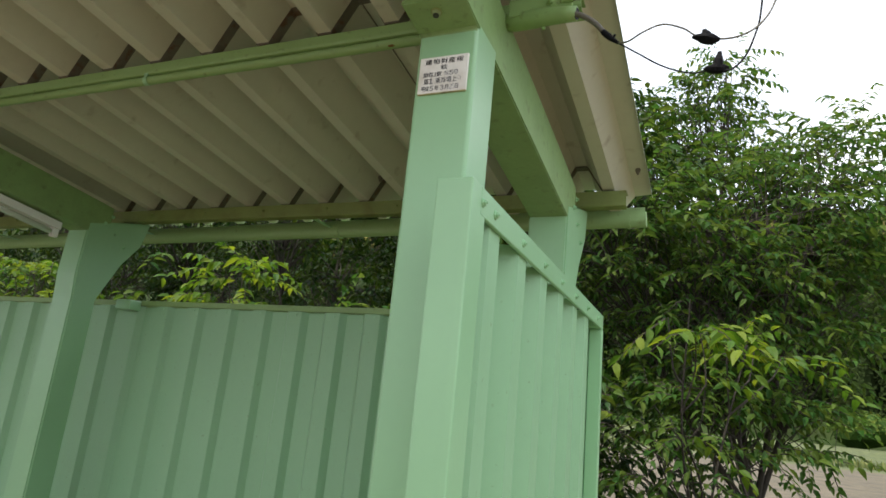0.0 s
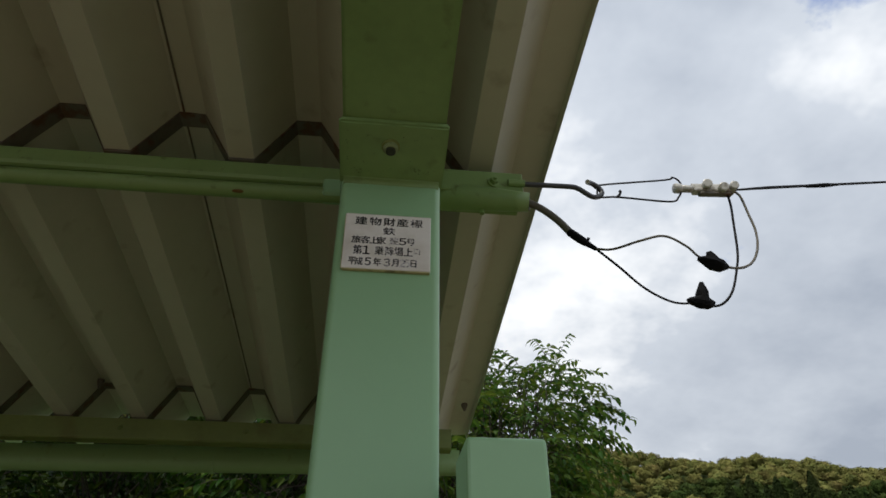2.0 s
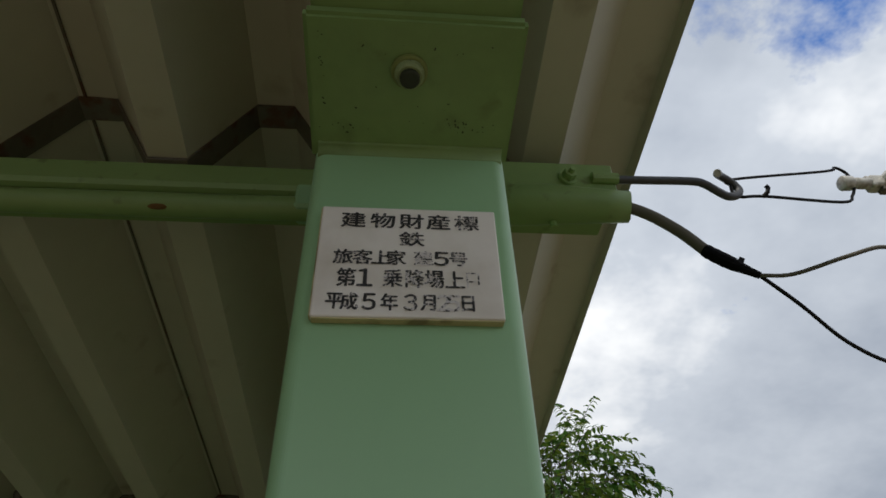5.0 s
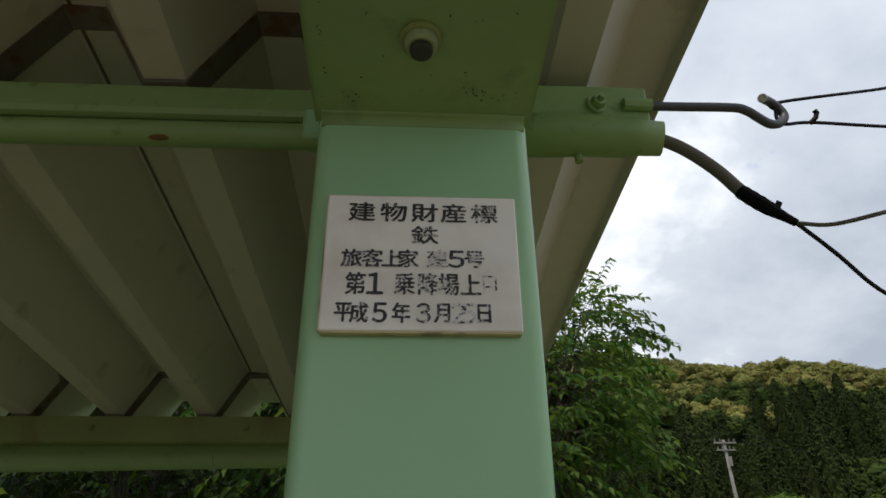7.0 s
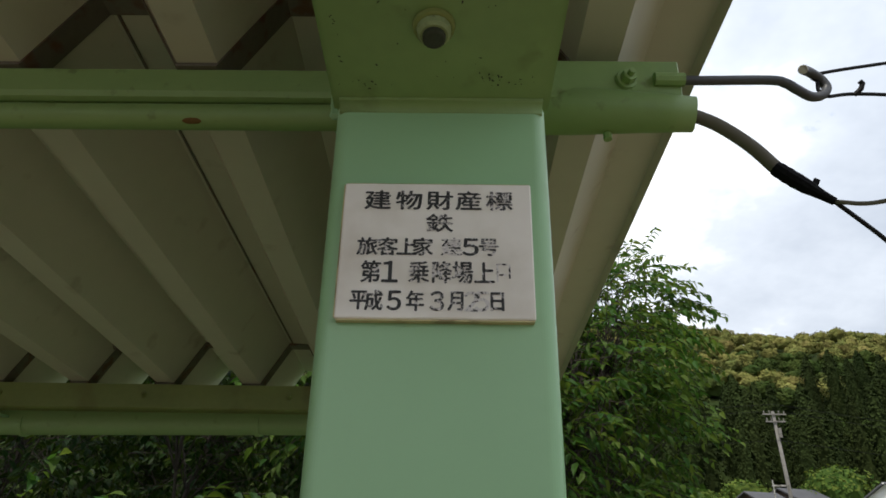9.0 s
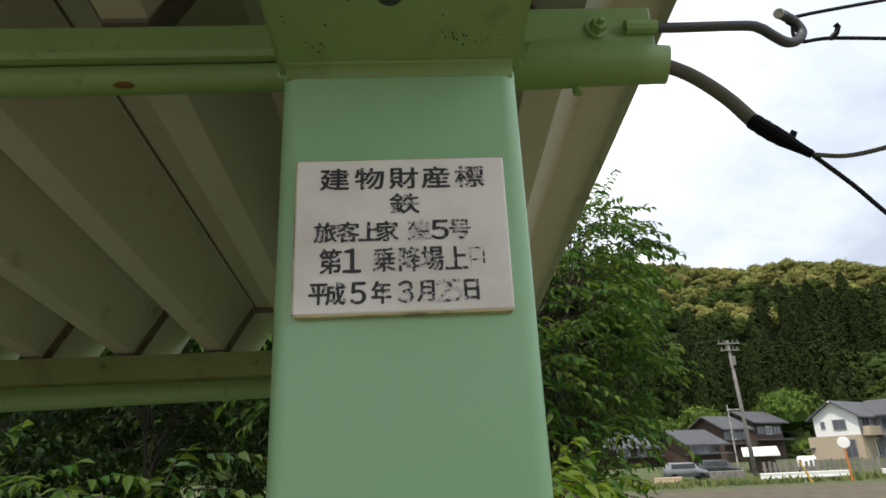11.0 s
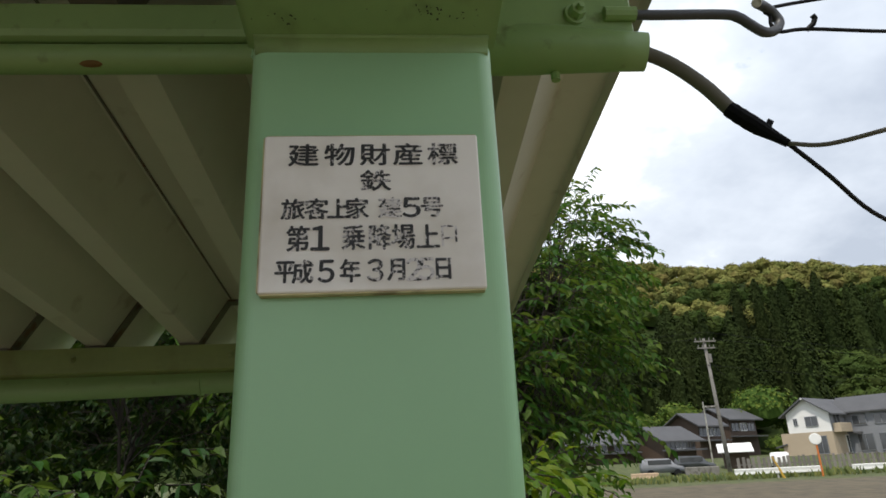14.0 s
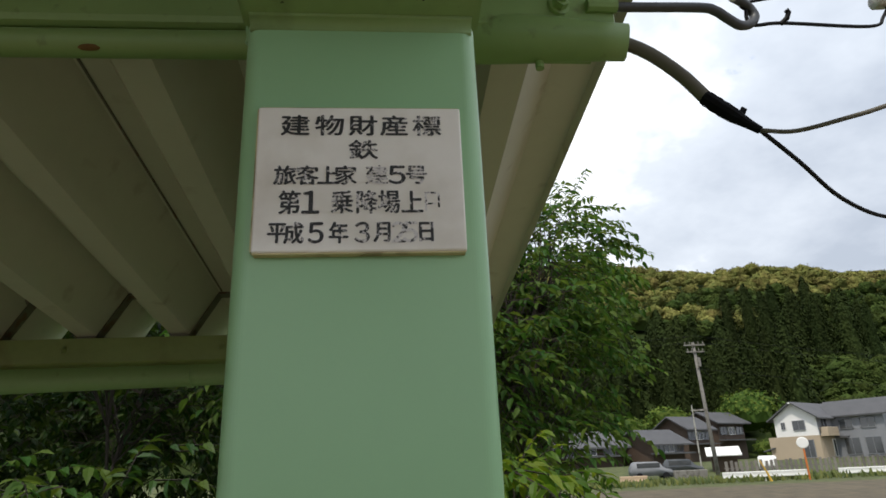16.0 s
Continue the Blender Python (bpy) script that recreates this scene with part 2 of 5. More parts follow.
FENCE = material("bleached_boards", (0.17, 0.155, 0.14), 0.85, vary=0.3, big=3, fine=30, bump=0.2, piece=0.5)


def ground_material():
    """Dry ploughed field, with grass along its edges."""
    m = bpy.data.materials.new("field_and_grass")
    m.use_nodes = True
    nt = m.node_tree
    N, L = nt.nodes.new, nt.links.new
    bsdf = nt.nodes["Principled BSDF"]
    bsdf.inputs["Roughness"].default_value = 0.95
    geo, sep = N("ShaderNodeNewGeometry"), N("ShaderNodeSeparateXYZ")
    L(geo.outputs["Position"], sep.inputs[0])

    def noisy(scale, detail=6.0):
        n = N("ShaderNodeTexNoise")
        n.inputs["Scale"].default_value, n.inputs["Detail"].default_value = scale, detail
        L(geo.outputs["Position"], n.inputs["Vector"])
        return n.outputs[0]

    def ramp(src, stops):
        r = N("ShaderNodeValToRGB")
        e = r.color_ramp.elements
        for i, (p, c) in enumerate(stops):
            k = e[i] if i < 2 else e.new(p)
            k.position, k.color = p, (*c, 1)
        L(src, r.inputs[0])
        return r.outputs[0]

    soil = ramp(noisy(1.3), [(0.3, (0.068, 0.056, 0.037)), (0.7, (0.125, 0.102, 0.064))])
    grass = ramp(noisy(2.0), [(0.3, (0.036, 0.05, 0.014)), (0.7, (0.105, 0.12, 0.036))])
    wob = N("ShaderNodeMath")
    wob.operation = "MULTIPLY_ADD"
    L(noisy(0.5), wob.inputs[0])
    wob.inputs[1].default_value = 3.0
    L(sep.outputs[1], wob.inputs[2])
    span = N("ShaderNodeMapRange")
    span.inputs[1].default_value, span.inputs[2].default_value = 0.0, 60.0
    L(wob.outputs[0], span.inputs[0])
    band = ramp(span.outputs[0], [(0.0, (1, 1, 1)), (0.06, (1, 1, 1)), (0.07, (0, 0, 0)), (0.20, (0, 0, 0)), (0.24, (1, 1, 1)), (0.685, (1, 1, 1)), (0.70, (0, 0, 0))])
    mx = N("ShaderNodeMix")
    mx.data_type = "RGBA"
    L(band, mx.inputs[0])
    L(grass, mx.inputs[6])
    L(soil, mx.inputs[7])
    L(mx.outputs[2], bsdf.inputs["Base Color"])
    b = N("ShaderNodeBump")
    b.inputs["Strength"].default_value, b.inputs["Distance"].default_value = 0.7, 0.08
    L(noisy(5.0), b.inputs["Height"])
    L(b.outputs[0], bsdf.inputs["Normal"])
    return m


def ink_material():
    """Black ink, worn away in specks."""
    m = bpy.data.materials.new("worn_black_ink")
    m.use_nodes = True
    nt = m.node_tree
    N, L = nt.nodes.new, nt.links.new
    bsdf = nt.nodes["Principled BSDF"]
    bsdf.inputs["Roughness"].default_value = 0.5
    geo, n, n2 = N("ShaderNodeNewGeometry"), N("ShaderNodeTexNoise"), N("ShaderNodeTexNoise")
    for k, s in ((n, 600.0), (n2, 190.0)):
        k.inputs["Scale"].default_value, k.inputs["Detail"].default_value = s, 3.0
        L(geo.outputs["Position"], k.inputs["Vector"])
    # how far each character is worn is kept on its mesh
    wear, fade = N("ShaderNodeAttribute"), N("ShaderNodeMapRange")
    wear.attribute_name = "wear"
    L(wear.outputs["Fac"], fade.inputs[0])
    fade.inputs[1].default_value, fade.inputs[2].default_value, fade.inputs[3].default_value, fade.inputs[4].default_value = 0.0, 1.0, -0.14, 0.13
    a, b2 = N("ShaderNodeMath"), N("ShaderNodeMath")
    a.operation, b2.operation = "MULTIPLY_ADD", "ADD"
    L(n2.outputs[0], a.inputs[0])
    a.inputs[1].default_value = 0.6
    L(fade.outputs[0], a.inputs[2])
    c = N("ShaderNodeMath")
    c.operation = "MULTIPLY"
    L(n.outputs[0], c.inputs[0])
    c.inputs[1].default_value = 0.55
    L(a.outputs[0], b2.inputs[0])
    L(c.outputs[0], b2.inputs[1])
    r = N("ShaderNodeValToRGB")
    r.color_ramp.elements[0].position, r.color_ramp.elements[0].color = 0.58, (0.022, 0.022, 0.024, 1)
    r.color_ramp.elements[1].position, r.color_ramp.elements[1].color = 0.66, (0.62, 0.59, 0.58, 1)
    L(b2.outputs[0], r.inputs[0])
    L(r.outputs[0], bsdf.inputs["Base Color"])
    return m


FIELD, INK = ground_material(), ink_material()


# ---- mesh helpers ----
def mesh_of(bm, name, mat, smooth=False):
    me = bpy.data.meshes.new(name)
    bm.normal_update()
    bm.to_mesh(me)
    bm.free()
    me.materials.append(mat)
    if smooth:
        me.polygons.foreach_set("use_smooth", [True] * len(me.polygons))
    return me


def part(name, bm, mat, parent, label="", smooth=False):
    ob = new(name, mesh_of(bm, name, mat, smooth))
    ob.parent = parent
    if label:
        tagged(ob, label)
    return ob


def thing(name, label, category, group="", kind="", at=(0, 0, 0)):
    ob = new(name)
    ob.empty_display_size = 0.1
    ob.location = at
    return tagged(ob, label, category, group, kind)


def box(bm, x0, x1, y0, y1, z0, z1, bevel=0.0, seg=1, m=None):
    vs = [bm.verts.new(p) for p in ((x0, y0, z0), (x1, y0, z0), (x1, y1, z0), (x0, y1, z0), (x0, y0, z1), (x1, y0, z1), (x1, y1, z1), (x0, y1, z1))]
    fs = [bm.faces.new([vs[i] for i in q]) for q in ((0, 3, 2, 1), (4, 5, 6, 7), (0, 1, 5, 4), (1, 2, 6, 5), (2, 3, 7, 6), (3, 0, 4, 7))]
    if bevel:
        edges = {e for f in fs for e in f.edges}
        made = bmesh.ops.bevel(bm, geom=list(edges), offset=bevel, segments=seg, affect="EDGES", profile=0.5)
        vs = list({v for v in vs if v.is_valid} | set(made["verts"]))
    if m is not None:
        bmesh.ops.transform(bm, matrix=m, verts=vs)
    return bm


def boxed(*args, **kw):
    return box(bmesh.new(), *args, **kw)


def prism(bm, outline, x0, x1):
    """A (y, z) outline drawn out from x0 to x1."""
    a = [bm.verts.new((x0, y, z)) for y, z in outline]
    b = [bm.verts.new((x1, y, z)) for y, z in outline]
    n = len(outline)
    bm.faces.new(a)
    bm.faces.new(b[::-1])
    for i in range(n):
        bm.faces.new((a[i], b[i], b[(i + 1) % n], a[(i + 1) % n]))
    bmesh.ops.recalc_face_normals(bm, faces=bm.faces[:])
    return bm


def tube(bm, pts, radius, seg=10, caps=True):
    """A round bar along a polyline; radius: one or one per point."""
    pts = [Vector(p) for p in pts]
    rad = radius if isinstance(radius, (list, tuple)) else [radius] * len(pts)
    rings, side = [], None
    for i, p in enumerate(pts):
        t = (pts[min(i + 1, len(pts) - 1)] - pts[max(i - 1, 0)]).normalized()
        if side is None:
            side = t.orthogonal().normalized()
        side = (side - t * side.dot(t)).normalized()
        other = t.cross(side)
        rings.append([bm.verts.new(p + (side * math.cos(a) + other * math.sin(a)) * rad[i]) for a in (2 * math.pi * k / seg for k in range(seg))])
    for a, b in zip(rings, rings[1:]):
        for k in range(seg):
            bm.faces.new((a[k], a[(k + 1) % seg], b[(k + 1) % seg], b[k]))
    if caps:
        bm.faces.new(rings[0][::-1])
        bm.faces.new(rings[-1])
    return bm


def tubed(*args, **kw):
    return tube(bmesh.new(), *args, **kw)


def spline(pts, n=8):
    """A smooth line through the points."""
    p = [Vector(q) for q in pts]
    p = [2 * p[0] - p[1]] + p + [2 * p[-1] - p[-2]]
    out = []
    for i in range(1, len(p) - 2):
        for k in range(n):
            t = k / n
            out.append(0.5 * (2 * p[i] + (p[i + 1] - p[i - 1]) * t + (2 * p[i - 1] - 5 * p[i] + 4 * p[i + 1] - p[i + 2]) * t * t + (3 * p[i] - p[i - 1] - 3 * p[i + 1] + p[i + 2]) * t ** 3))
    return out + [p[-2]]


def bolt_mesh(radius=0.009, height=0.007):
    """Hexagonal head on a washer, along +z."""
    bm = bmesh.new()
    bmesh.ops.create_cone(bm, cap_ends=True, segments=14, radius1=radius * 1.45, radius2=radius * 1.35, depth=0.003, matrix=pose(0, 0, 0.0015))
    bmesh.ops.create_cone(bm, cap_ends=True, segments=6, radius1=radius, radius2=radius * 0.94, depth=height, matrix=pose(0, 0, 0.003 + height / 2))
    bmesh.ops.create_cone(bm, cap_ends=True, segments=8, radius1=radius * 0.5, radius2=radius * 0.4, depth=height, matrix=pose(0, 0, 0.003 + height * 1.2))
    return bm


def placed(name, mesh, parent, m, label=""):
    ob = new(name, mesh)
    ob.parent = parent
    ob.matrix_local = m
    if label:
        tagged(ob, label)
    return ob


def mesh_np(name, verts, faces, mat, smooth=False):
    """A mesh from arrays: verts (n, 3), faces (m, k) with one k."""
    me = bpy.data.meshes.new(name)
    verts, faces = np.asarray(verts, np.float32), np.asarray(faces, np.int32)
    k = faces.shape[1]
    me.vertices.add(len(verts))
    me.vertices.foreach_set("co", verts.ravel())
    me.loops.add(faces.size)
    me.loops.foreach_set("vertex_index", faces.ravel())
    me.polygons.add(len(faces))
    me.polygons.foreach_set("loop_start", np.arange(0, faces.size, k, dtype=np.int32))
    me.polygons.foreach_set("use_smooth", np.full(len(faces), smooth))
    me.update(calc_edges=True)
    me.materials.append(mat)
    return me


# ---- ground, platform ----
def ground_height(x, y):
    t = min(max((y - 6.0) / 36.0, 0.0), 1.0)
    u = min(max((y - 54.0) / 16.0, 0.0), 1.0)
    return -0.75 + 1.14 * t + 0.85 * u * u * (3 - 2 * u) + 0.03 * noise.noise((x * 0.3, y * 0.3, 0)) + (0.0 if y < 60 else 0.012 * (min(y, 90) - 60))


def build_ground():
    bm = bmesh.new()
    xs = [-3000, -800, -300, -120, -60] + [-40 + 4 * i for i in range(31)] + [110, 160, 300, 800, 3000]
    ys = [-3000, -800, -200, -60, -20, -8] + [-4 + 2.5 * i for i in range(34)] + [95, 130, 300, 800, 3000]
    grid = [[bm.verts.new((x, y, ground_height(x, y))) for x in xs] for y in ys]
    for a, b in zip(grid, grid[1:]):
        for i in range(len(xs) - 1):
            bm.faces.new((a[i], a[i + 1], b[i + 1], b[i]))
    ob = new("ground", mesh_of(bm, "ground", FIELD, True))
    tagged(ob, "brown dry field with grassy verges", "ground", kind="structure")
    ob = new("platform", mesh_of(boxed(-30, 30, -2.6, 3.7, -1.2, 0.0, bevel=0.03), "platform", ASPHALT))
    tagged(ob, "grey asphalt station platform under the shelter", "platform", kind="structure")


build_ground()

# ---- shelter ----
SLOPE = -0.125
PITCH, RISE = 0.252, 0.122
COL_L, COL_R, COL_F, COL_B = -0.669, -0.509, 1.35, 1.50
BAY = 2.753


def valley_z(y):
    return 2.573 + SLOPE * (y - 1.59)


def roof_profile(k):
    """(x, rise) of the wave whose valley has its middle at k pitches from the first."""
    c = -0.905 + PITCH * k
    return [(c - 0.026, 0.0), (c + 0.026, 0.0), (c + 0.099, RISE), (c + 0.153, RISE)]


shelter = thing("platform_shelter", "mint green painted steel platform shelter with corrugated cream roof", "shelter")


def build_frame(dx):
    # front column: a square tube with rounded corners
    bm = boxed(COL_L + dx, COL_R + dx, COL_F, COL_B, 0.0, 2.345)
    long_edges = [e for e in bm.edges if abs(e.verts[0].co.z - e.verts[1].co.z) > 1]
    bmesh.ops.bevel(bm, geom=long_edges, offset=0.011, segments=10, affect="EDGES", profile=0.5)
    col = part("column", bm, GREEN, shelter)
    part("foot_plate", boxed(COL_L - 0.05 + dx, COL_R + 0.05 + dx, COL_F - 0.05, COL_B + 0.05, 0.0, 0.014, bevel=0.003), GREEN, col)
    # sloping beam over both columns
    def low(y):
        return 2.343 - 0.128 * (y - COL_F)
    def top(y):
        return 2.513 + SLOPE * (y - 1.497)
    bm2 = bmesh.new()
    prism(bm2, [(-0.22, low(-0.22)), (2.62, low(2.62)), (2.62, top(2.62)), (-0.22, top(-0.22))], COL_L + 0.002 + dx, COL_R - 0.002 + dx)
    bmesh.ops.bevel(bm2, geom=bm2.edges[:], offset=0.004, segments=2, affect="EDGES")
    beam = part("beam", bm2, GREEN_BEAM, shelter, "green beam with grimy underside, its paint darkened for shade")
    # seat plate in front of the column, bolted to the beam
    bm = prism(bmesh.new(), [(1.236, low(1.236) - 0.010), (COL_F + 0.012, low(COL_F) - 0.012), (COL_F + 0.012, low(COL_F) + 0.002), (1.236, low(1.236) + 0.002)], COL_L - 0.003 + dx, COL_R + 0.003 + dx)
    bmesh.ops.bevel(bm, geom=bm.edges[:], offset=0.003, segments=2, affect="EDGES")
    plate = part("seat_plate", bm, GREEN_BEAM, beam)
    # painted-over stud under the seat plate, with a dark bare end
    face = low(1.277) - 0.0118
    tilt = pose(-0.593 + dx, 1.277, face, 180 - 7.3, 0, 12)
    bm = tubed([(0, 0, -0.001), (0, 0, 0.0016), (0, 0, 0.0024)], [0.0145, 0.0140, 0.0125], seg=20)
    bmesh.ops.transform(bm, matrix=tilt, verts=bm.verts[:])
    washer = part("washer", bm, GREEN_PURLIN, beam, "rust stained washer ring")
    bm = tubed([(0, 0, 0.0), (0, 0, 0.0070), (0, 0, 0.0090)], [0.0118, 0.0112, 0.0094], seg=18)
    bmesh.ops.transform(bm, matrix=tilt, verts=bm.verts[:])
    part("bolt", bm, GREEN_CHALK, beam, "chalky thickly painted bolt")
    bm = tubed([(0, 0, 0.0085), (0, 0, 0.0125), (0, 0, 0.0133)], [0.0078, 0.0076, 0.0064], seg=16)
    bmesh.ops.transform(bm, matrix=tilt, verts=bm.verts[:])
    part("bolt_end", bm, DARK_GREEN, beam, "dark bare bolt end")
    # thickly painted weld where the column meets the beam
    arc = [(COL_F - 0.007 + 0.007 * math.sin(q), low(COL_F) - 0.0185 + 0.007 * math.cos(q)) for q in (math.pi / 2 * k / 8 for k in range(9))]
    bm = prism(bmesh.new(), arc + [(COL_F + 0.008, low(COL_F) - 0.0185), (COL_F + 0.008, low(COL_F) - 0.006), (COL_F - 0.007, low(COL_F) - 0.008)], COL_L + 0.003 + dx, COL_R - 0.003 + dx)
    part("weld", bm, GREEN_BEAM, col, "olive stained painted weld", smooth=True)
    # flaked paint: small dark chips in clusters along the edges and the weld
    flakes = random.Random(41)
    bm = bmesh.new()
    for cx, cy, sx, sy, n in ((-0.553, 1.322, 0.012, 0.006, 16), (-0.530, 1.326, 0.008, 0.004, 8), (-0.640, 1.329, 0.022, 0.003, 12), (-0.660, 1.28, 0.003, 0.04, 12), (-0.60, 1.262, 0.035, 0.012, 8), (-0.575, 1.30, 0.03, 0.015, 7)):
        for k in range(n):
            x, y, r = flakes.gauss(cx, sx * 0.7) + dx, flakes.gauss(cy, sy * 0.7), flakes.uniform(0.0002, 0.0008)
            if not COL_L + 0.004 < x - dx < COL_R - 0.004 or not 1.238 < y < 1.336:
                continue
            turn, long = flakes.uniform(0, 3.1), flakes.uniform(0.8, 2.2)
            ring = []
            for j in range(6):
                q = j * math.pi / 3
                u, v = r * long * math.cos(q) * flakes.uniform(0.6, 1.2), r * math.sin(q) * flakes.uniform(0.6, 1.2)
                px, py = x + u * math.cos(turn) - v * math.sin(turn), y + u * math.sin(turn) + v * math.cos(turn)
                ring.append(bm.verts.new((px, py, low(py) - 0.0112 - 0.0010)))
            bm.faces.new(ring)
    tagged(part("flaked_paint", bm, DARK_GREEN, plate), "small dark flakes in the green paint", kind="stuff")
    # rear column: upright below, head flaring to the back
    bm = prism(bmesh.new(), [(2.478, 0.0), (2.63, 0.0), (2.63, 1.82), (2.75, 2.06), (2.86, 2.20), (2.90, 2.36), (2.478, low(2.478) + 0.05), (2.468, 1.95), (2.478, 1.82)], COL_L + dx, COL_R + dx)
    bmesh.ops.bevel(bm, geom=bm.edges[:], offset=0.007, segments=2, affect="EDGES")
    rear = part("column", bm, GREEN, shelter)
    bolt = mesh_of(bolt_mesh(0.008, 0.006), "bolt", GREEN)
    for y, z in ((2.58, 2.27), (2.66, 2.22), (2.74, 2.16), (2.62, 2.32)):
        placed("bolt", bolt, rear, pose(COL_R + dx, y, z, 0, 90, 0))
    part("tie_bracket", boxed(COL_R - 0.03 + dx, COL_R + 0.09 + dx, 2.79, 2.874, 1.80, 1.858, bevel=0.004), GREEN, rear)


for i in range(3):
    build_frame(-BAY * i)


# roof sheets, each of a few waves; one lies over the next at the ridge
def build_roof():
    y0, y1 = -0.30, 3.035
    first, n = -28, 3
    k = 2
    while k > first:
        lo = max(first, k - n + 1)
        pts = []
        for j in range(lo, k + 1):
            pts += roof_profile(j)
        if k == 2:
            pts = pts[:-2]
            pts = pts + [(-0.312, 0.080), (-0.238, 0.086), (-0.233, 0.066)]
        else:
            pts[-1] = (pts[-1][0] + 0.004, pts[-1][1] - 0.004)
        prev = -0.905 + PITCH * (lo - 1)
        pts = [(prev + 0.118, RISE), (prev + 0.153, RISE)] + pts if lo > first else pts
        bm = bmesh.new()
        rows = []
        for z_off in (0.0, 0.003):
            for y in (y0, y1):
                rows.append([bm.verts.new((x, y, valley_z(y) + r + z_off)) for x, r in pts])
        a, b, c, d = rows
        for i in range(len(pts) - 1):
            bm.faces.new((a[i], b[i], b[i + 1], a[i + 1]))
            bm.faces.new((c[i], c[i + 1], d[i + 1], d[i]))
            bm.faces.new((a[i], a[i + 1], c[i + 1], c[i]))
            bm.faces.new((b[i], d[i], d[i + 1], b[i + 1]))
        bm.faces.new((a[0], c[0], d[0], b[0]))
        bm.faces.new((a[-1], b[-1], d[-1], c[-1]))
        bmesh.ops.recalc_face_normals(bm, faces=bm.faces[:])
        part("roof_sheet", bm, ROOF, shelter)
        k = lo - 1
    # lip of the upper sheet where two sheets lap
    for x in (-1.050, -1.050 - 3 * PITCH, -1.050 - 6 * PITCH):
        bm = bmesh.new()
        rows = [[bm.verts.new((x + dx, y, valley_z(y) + RISE - dz)) for dx, dz in ((0, 0.001), (0, 0.005), (0.003, 0.005), (0.003, 0.001))] for y in (0.25, 2.79)]
        for i in range(4):
            bm.faces.new((rows[0][i], rows[0][(i + 1) % 4], rows[1][(i + 1) % 4], rows[1][i]))
        bm.faces.new(rows[0])
        bm.faces.new(rows[1][::-1])
        bmesh.ops.recalc_face_normals(bm, faces=bm.faces[:])
        part("lap_lip", bm, STRAP, shelter)
    # folded steel straps that carry the waves on each purlin
    for yc, x_max in ((1.606, -0.36), (2.815, -0.36)):
        pts = []
        for j in range(first, 3):
            pts += roof_profile(j)
        pts = [p for p in pts if p[0] < x_max]
        bm = bmesh.new()
        rows = [[bm.verts.new((x, yc + dy, valley_z(yc + dy) + r + dz)) for x, r in pts] for dy, dz in ((-0.018, -0.006), (0.018, -0.006), (-0.018, -0.0015), (0.018, -0.0015))]
        a, b, c, d = rows
        for i in range(len(pts) - 1):
            bm.faces.new((a[i], b[i], b[i + 1], a[i + 1]))
            bm.faces.new((c[i], c[i + 1], d[i + 1], d[i]))
            bm.faces.new((a[i], a[i + 1], c[i + 1], c[i]))
            bm.faces.new((b[i], d[i], d[i + 1], b[i + 1]))
        bmesh.ops.recalc_face_normals(bm, faces=bm.faces[:])
        part("roof_strap", bm, STRAP, shelter, "dark weathered folded steel strap")
    # purlins
    z = valley_z(1.60) - 0.004
    bm = prism(bmesh.new(), [(1.592, z - 0.036), (1.595, z - 0.043), (1.602, z - 0.046), (1.66, z - 0.046), (1.66, z - 0.043), (1.604, z - 0.043), (1.596, z - 0.036), (1.596, z - 0.003), (1.66, z - 0.003), (1.66, z), (1.596, z), (1.592, z - 0.004)], -7.5, -0.307)
    purlin = part("purlin", bm, GREEN_YELLOWISH, shelter)
    bm = bolt_mesh(0.010, 0.010)
    bmesh.ops.transform(bm, matrix=pose(-0.352, 1.592, z - 0.022, 90, 0, 0), verts=bm.verts[:])
    part("bolt", bm, GREEN, purlin)
    z = valley_z(2.815) - 0.007
    bm = prism(bmesh.new(), [(2.786, z - 0.066), (2.79, z - 0.071), (2.84, z - 0.071), (2.84, z - 0.067), (2.79, z - 0.067), (2.79, z - 0.004), (2.85, z - 0.004), (2.85, z), (2.786, z)], -7.5, -0.323)
    purlin = part("purlin", bm, GREEN_PURLIN, shelter, "olive green rear purlin")
    bolt = mesh_of(bolt_mesh(0.007, 0.005), "bolt", GREEN_PURLIN)
    for i in range(14):
        placed("bolt", bolt, purlin, pose(-0.62 - 0.42 * i, 2.786, z - 0.03, 90, 0, 0))
    # screws hanging through the sheet near its rear edge
    screw = mesh_of(tubed([(0, 0, 0.004), (0, 0, -0.008), (0, 0, -0.022), (0, 0, -0.028)], [0.012, 0.012, 0.006, 0.003], seg=8), "roof_screw", STRAP)
    for x, y in ((-0.275, 2.78), (-1.55, 2.745), (-2.86, 2.745)):
        placed("roof_screw", screw, shelter, pose(x, y, valley_z(y) + (0.084 if x > -0.5 else 0.10)))


build_roof()


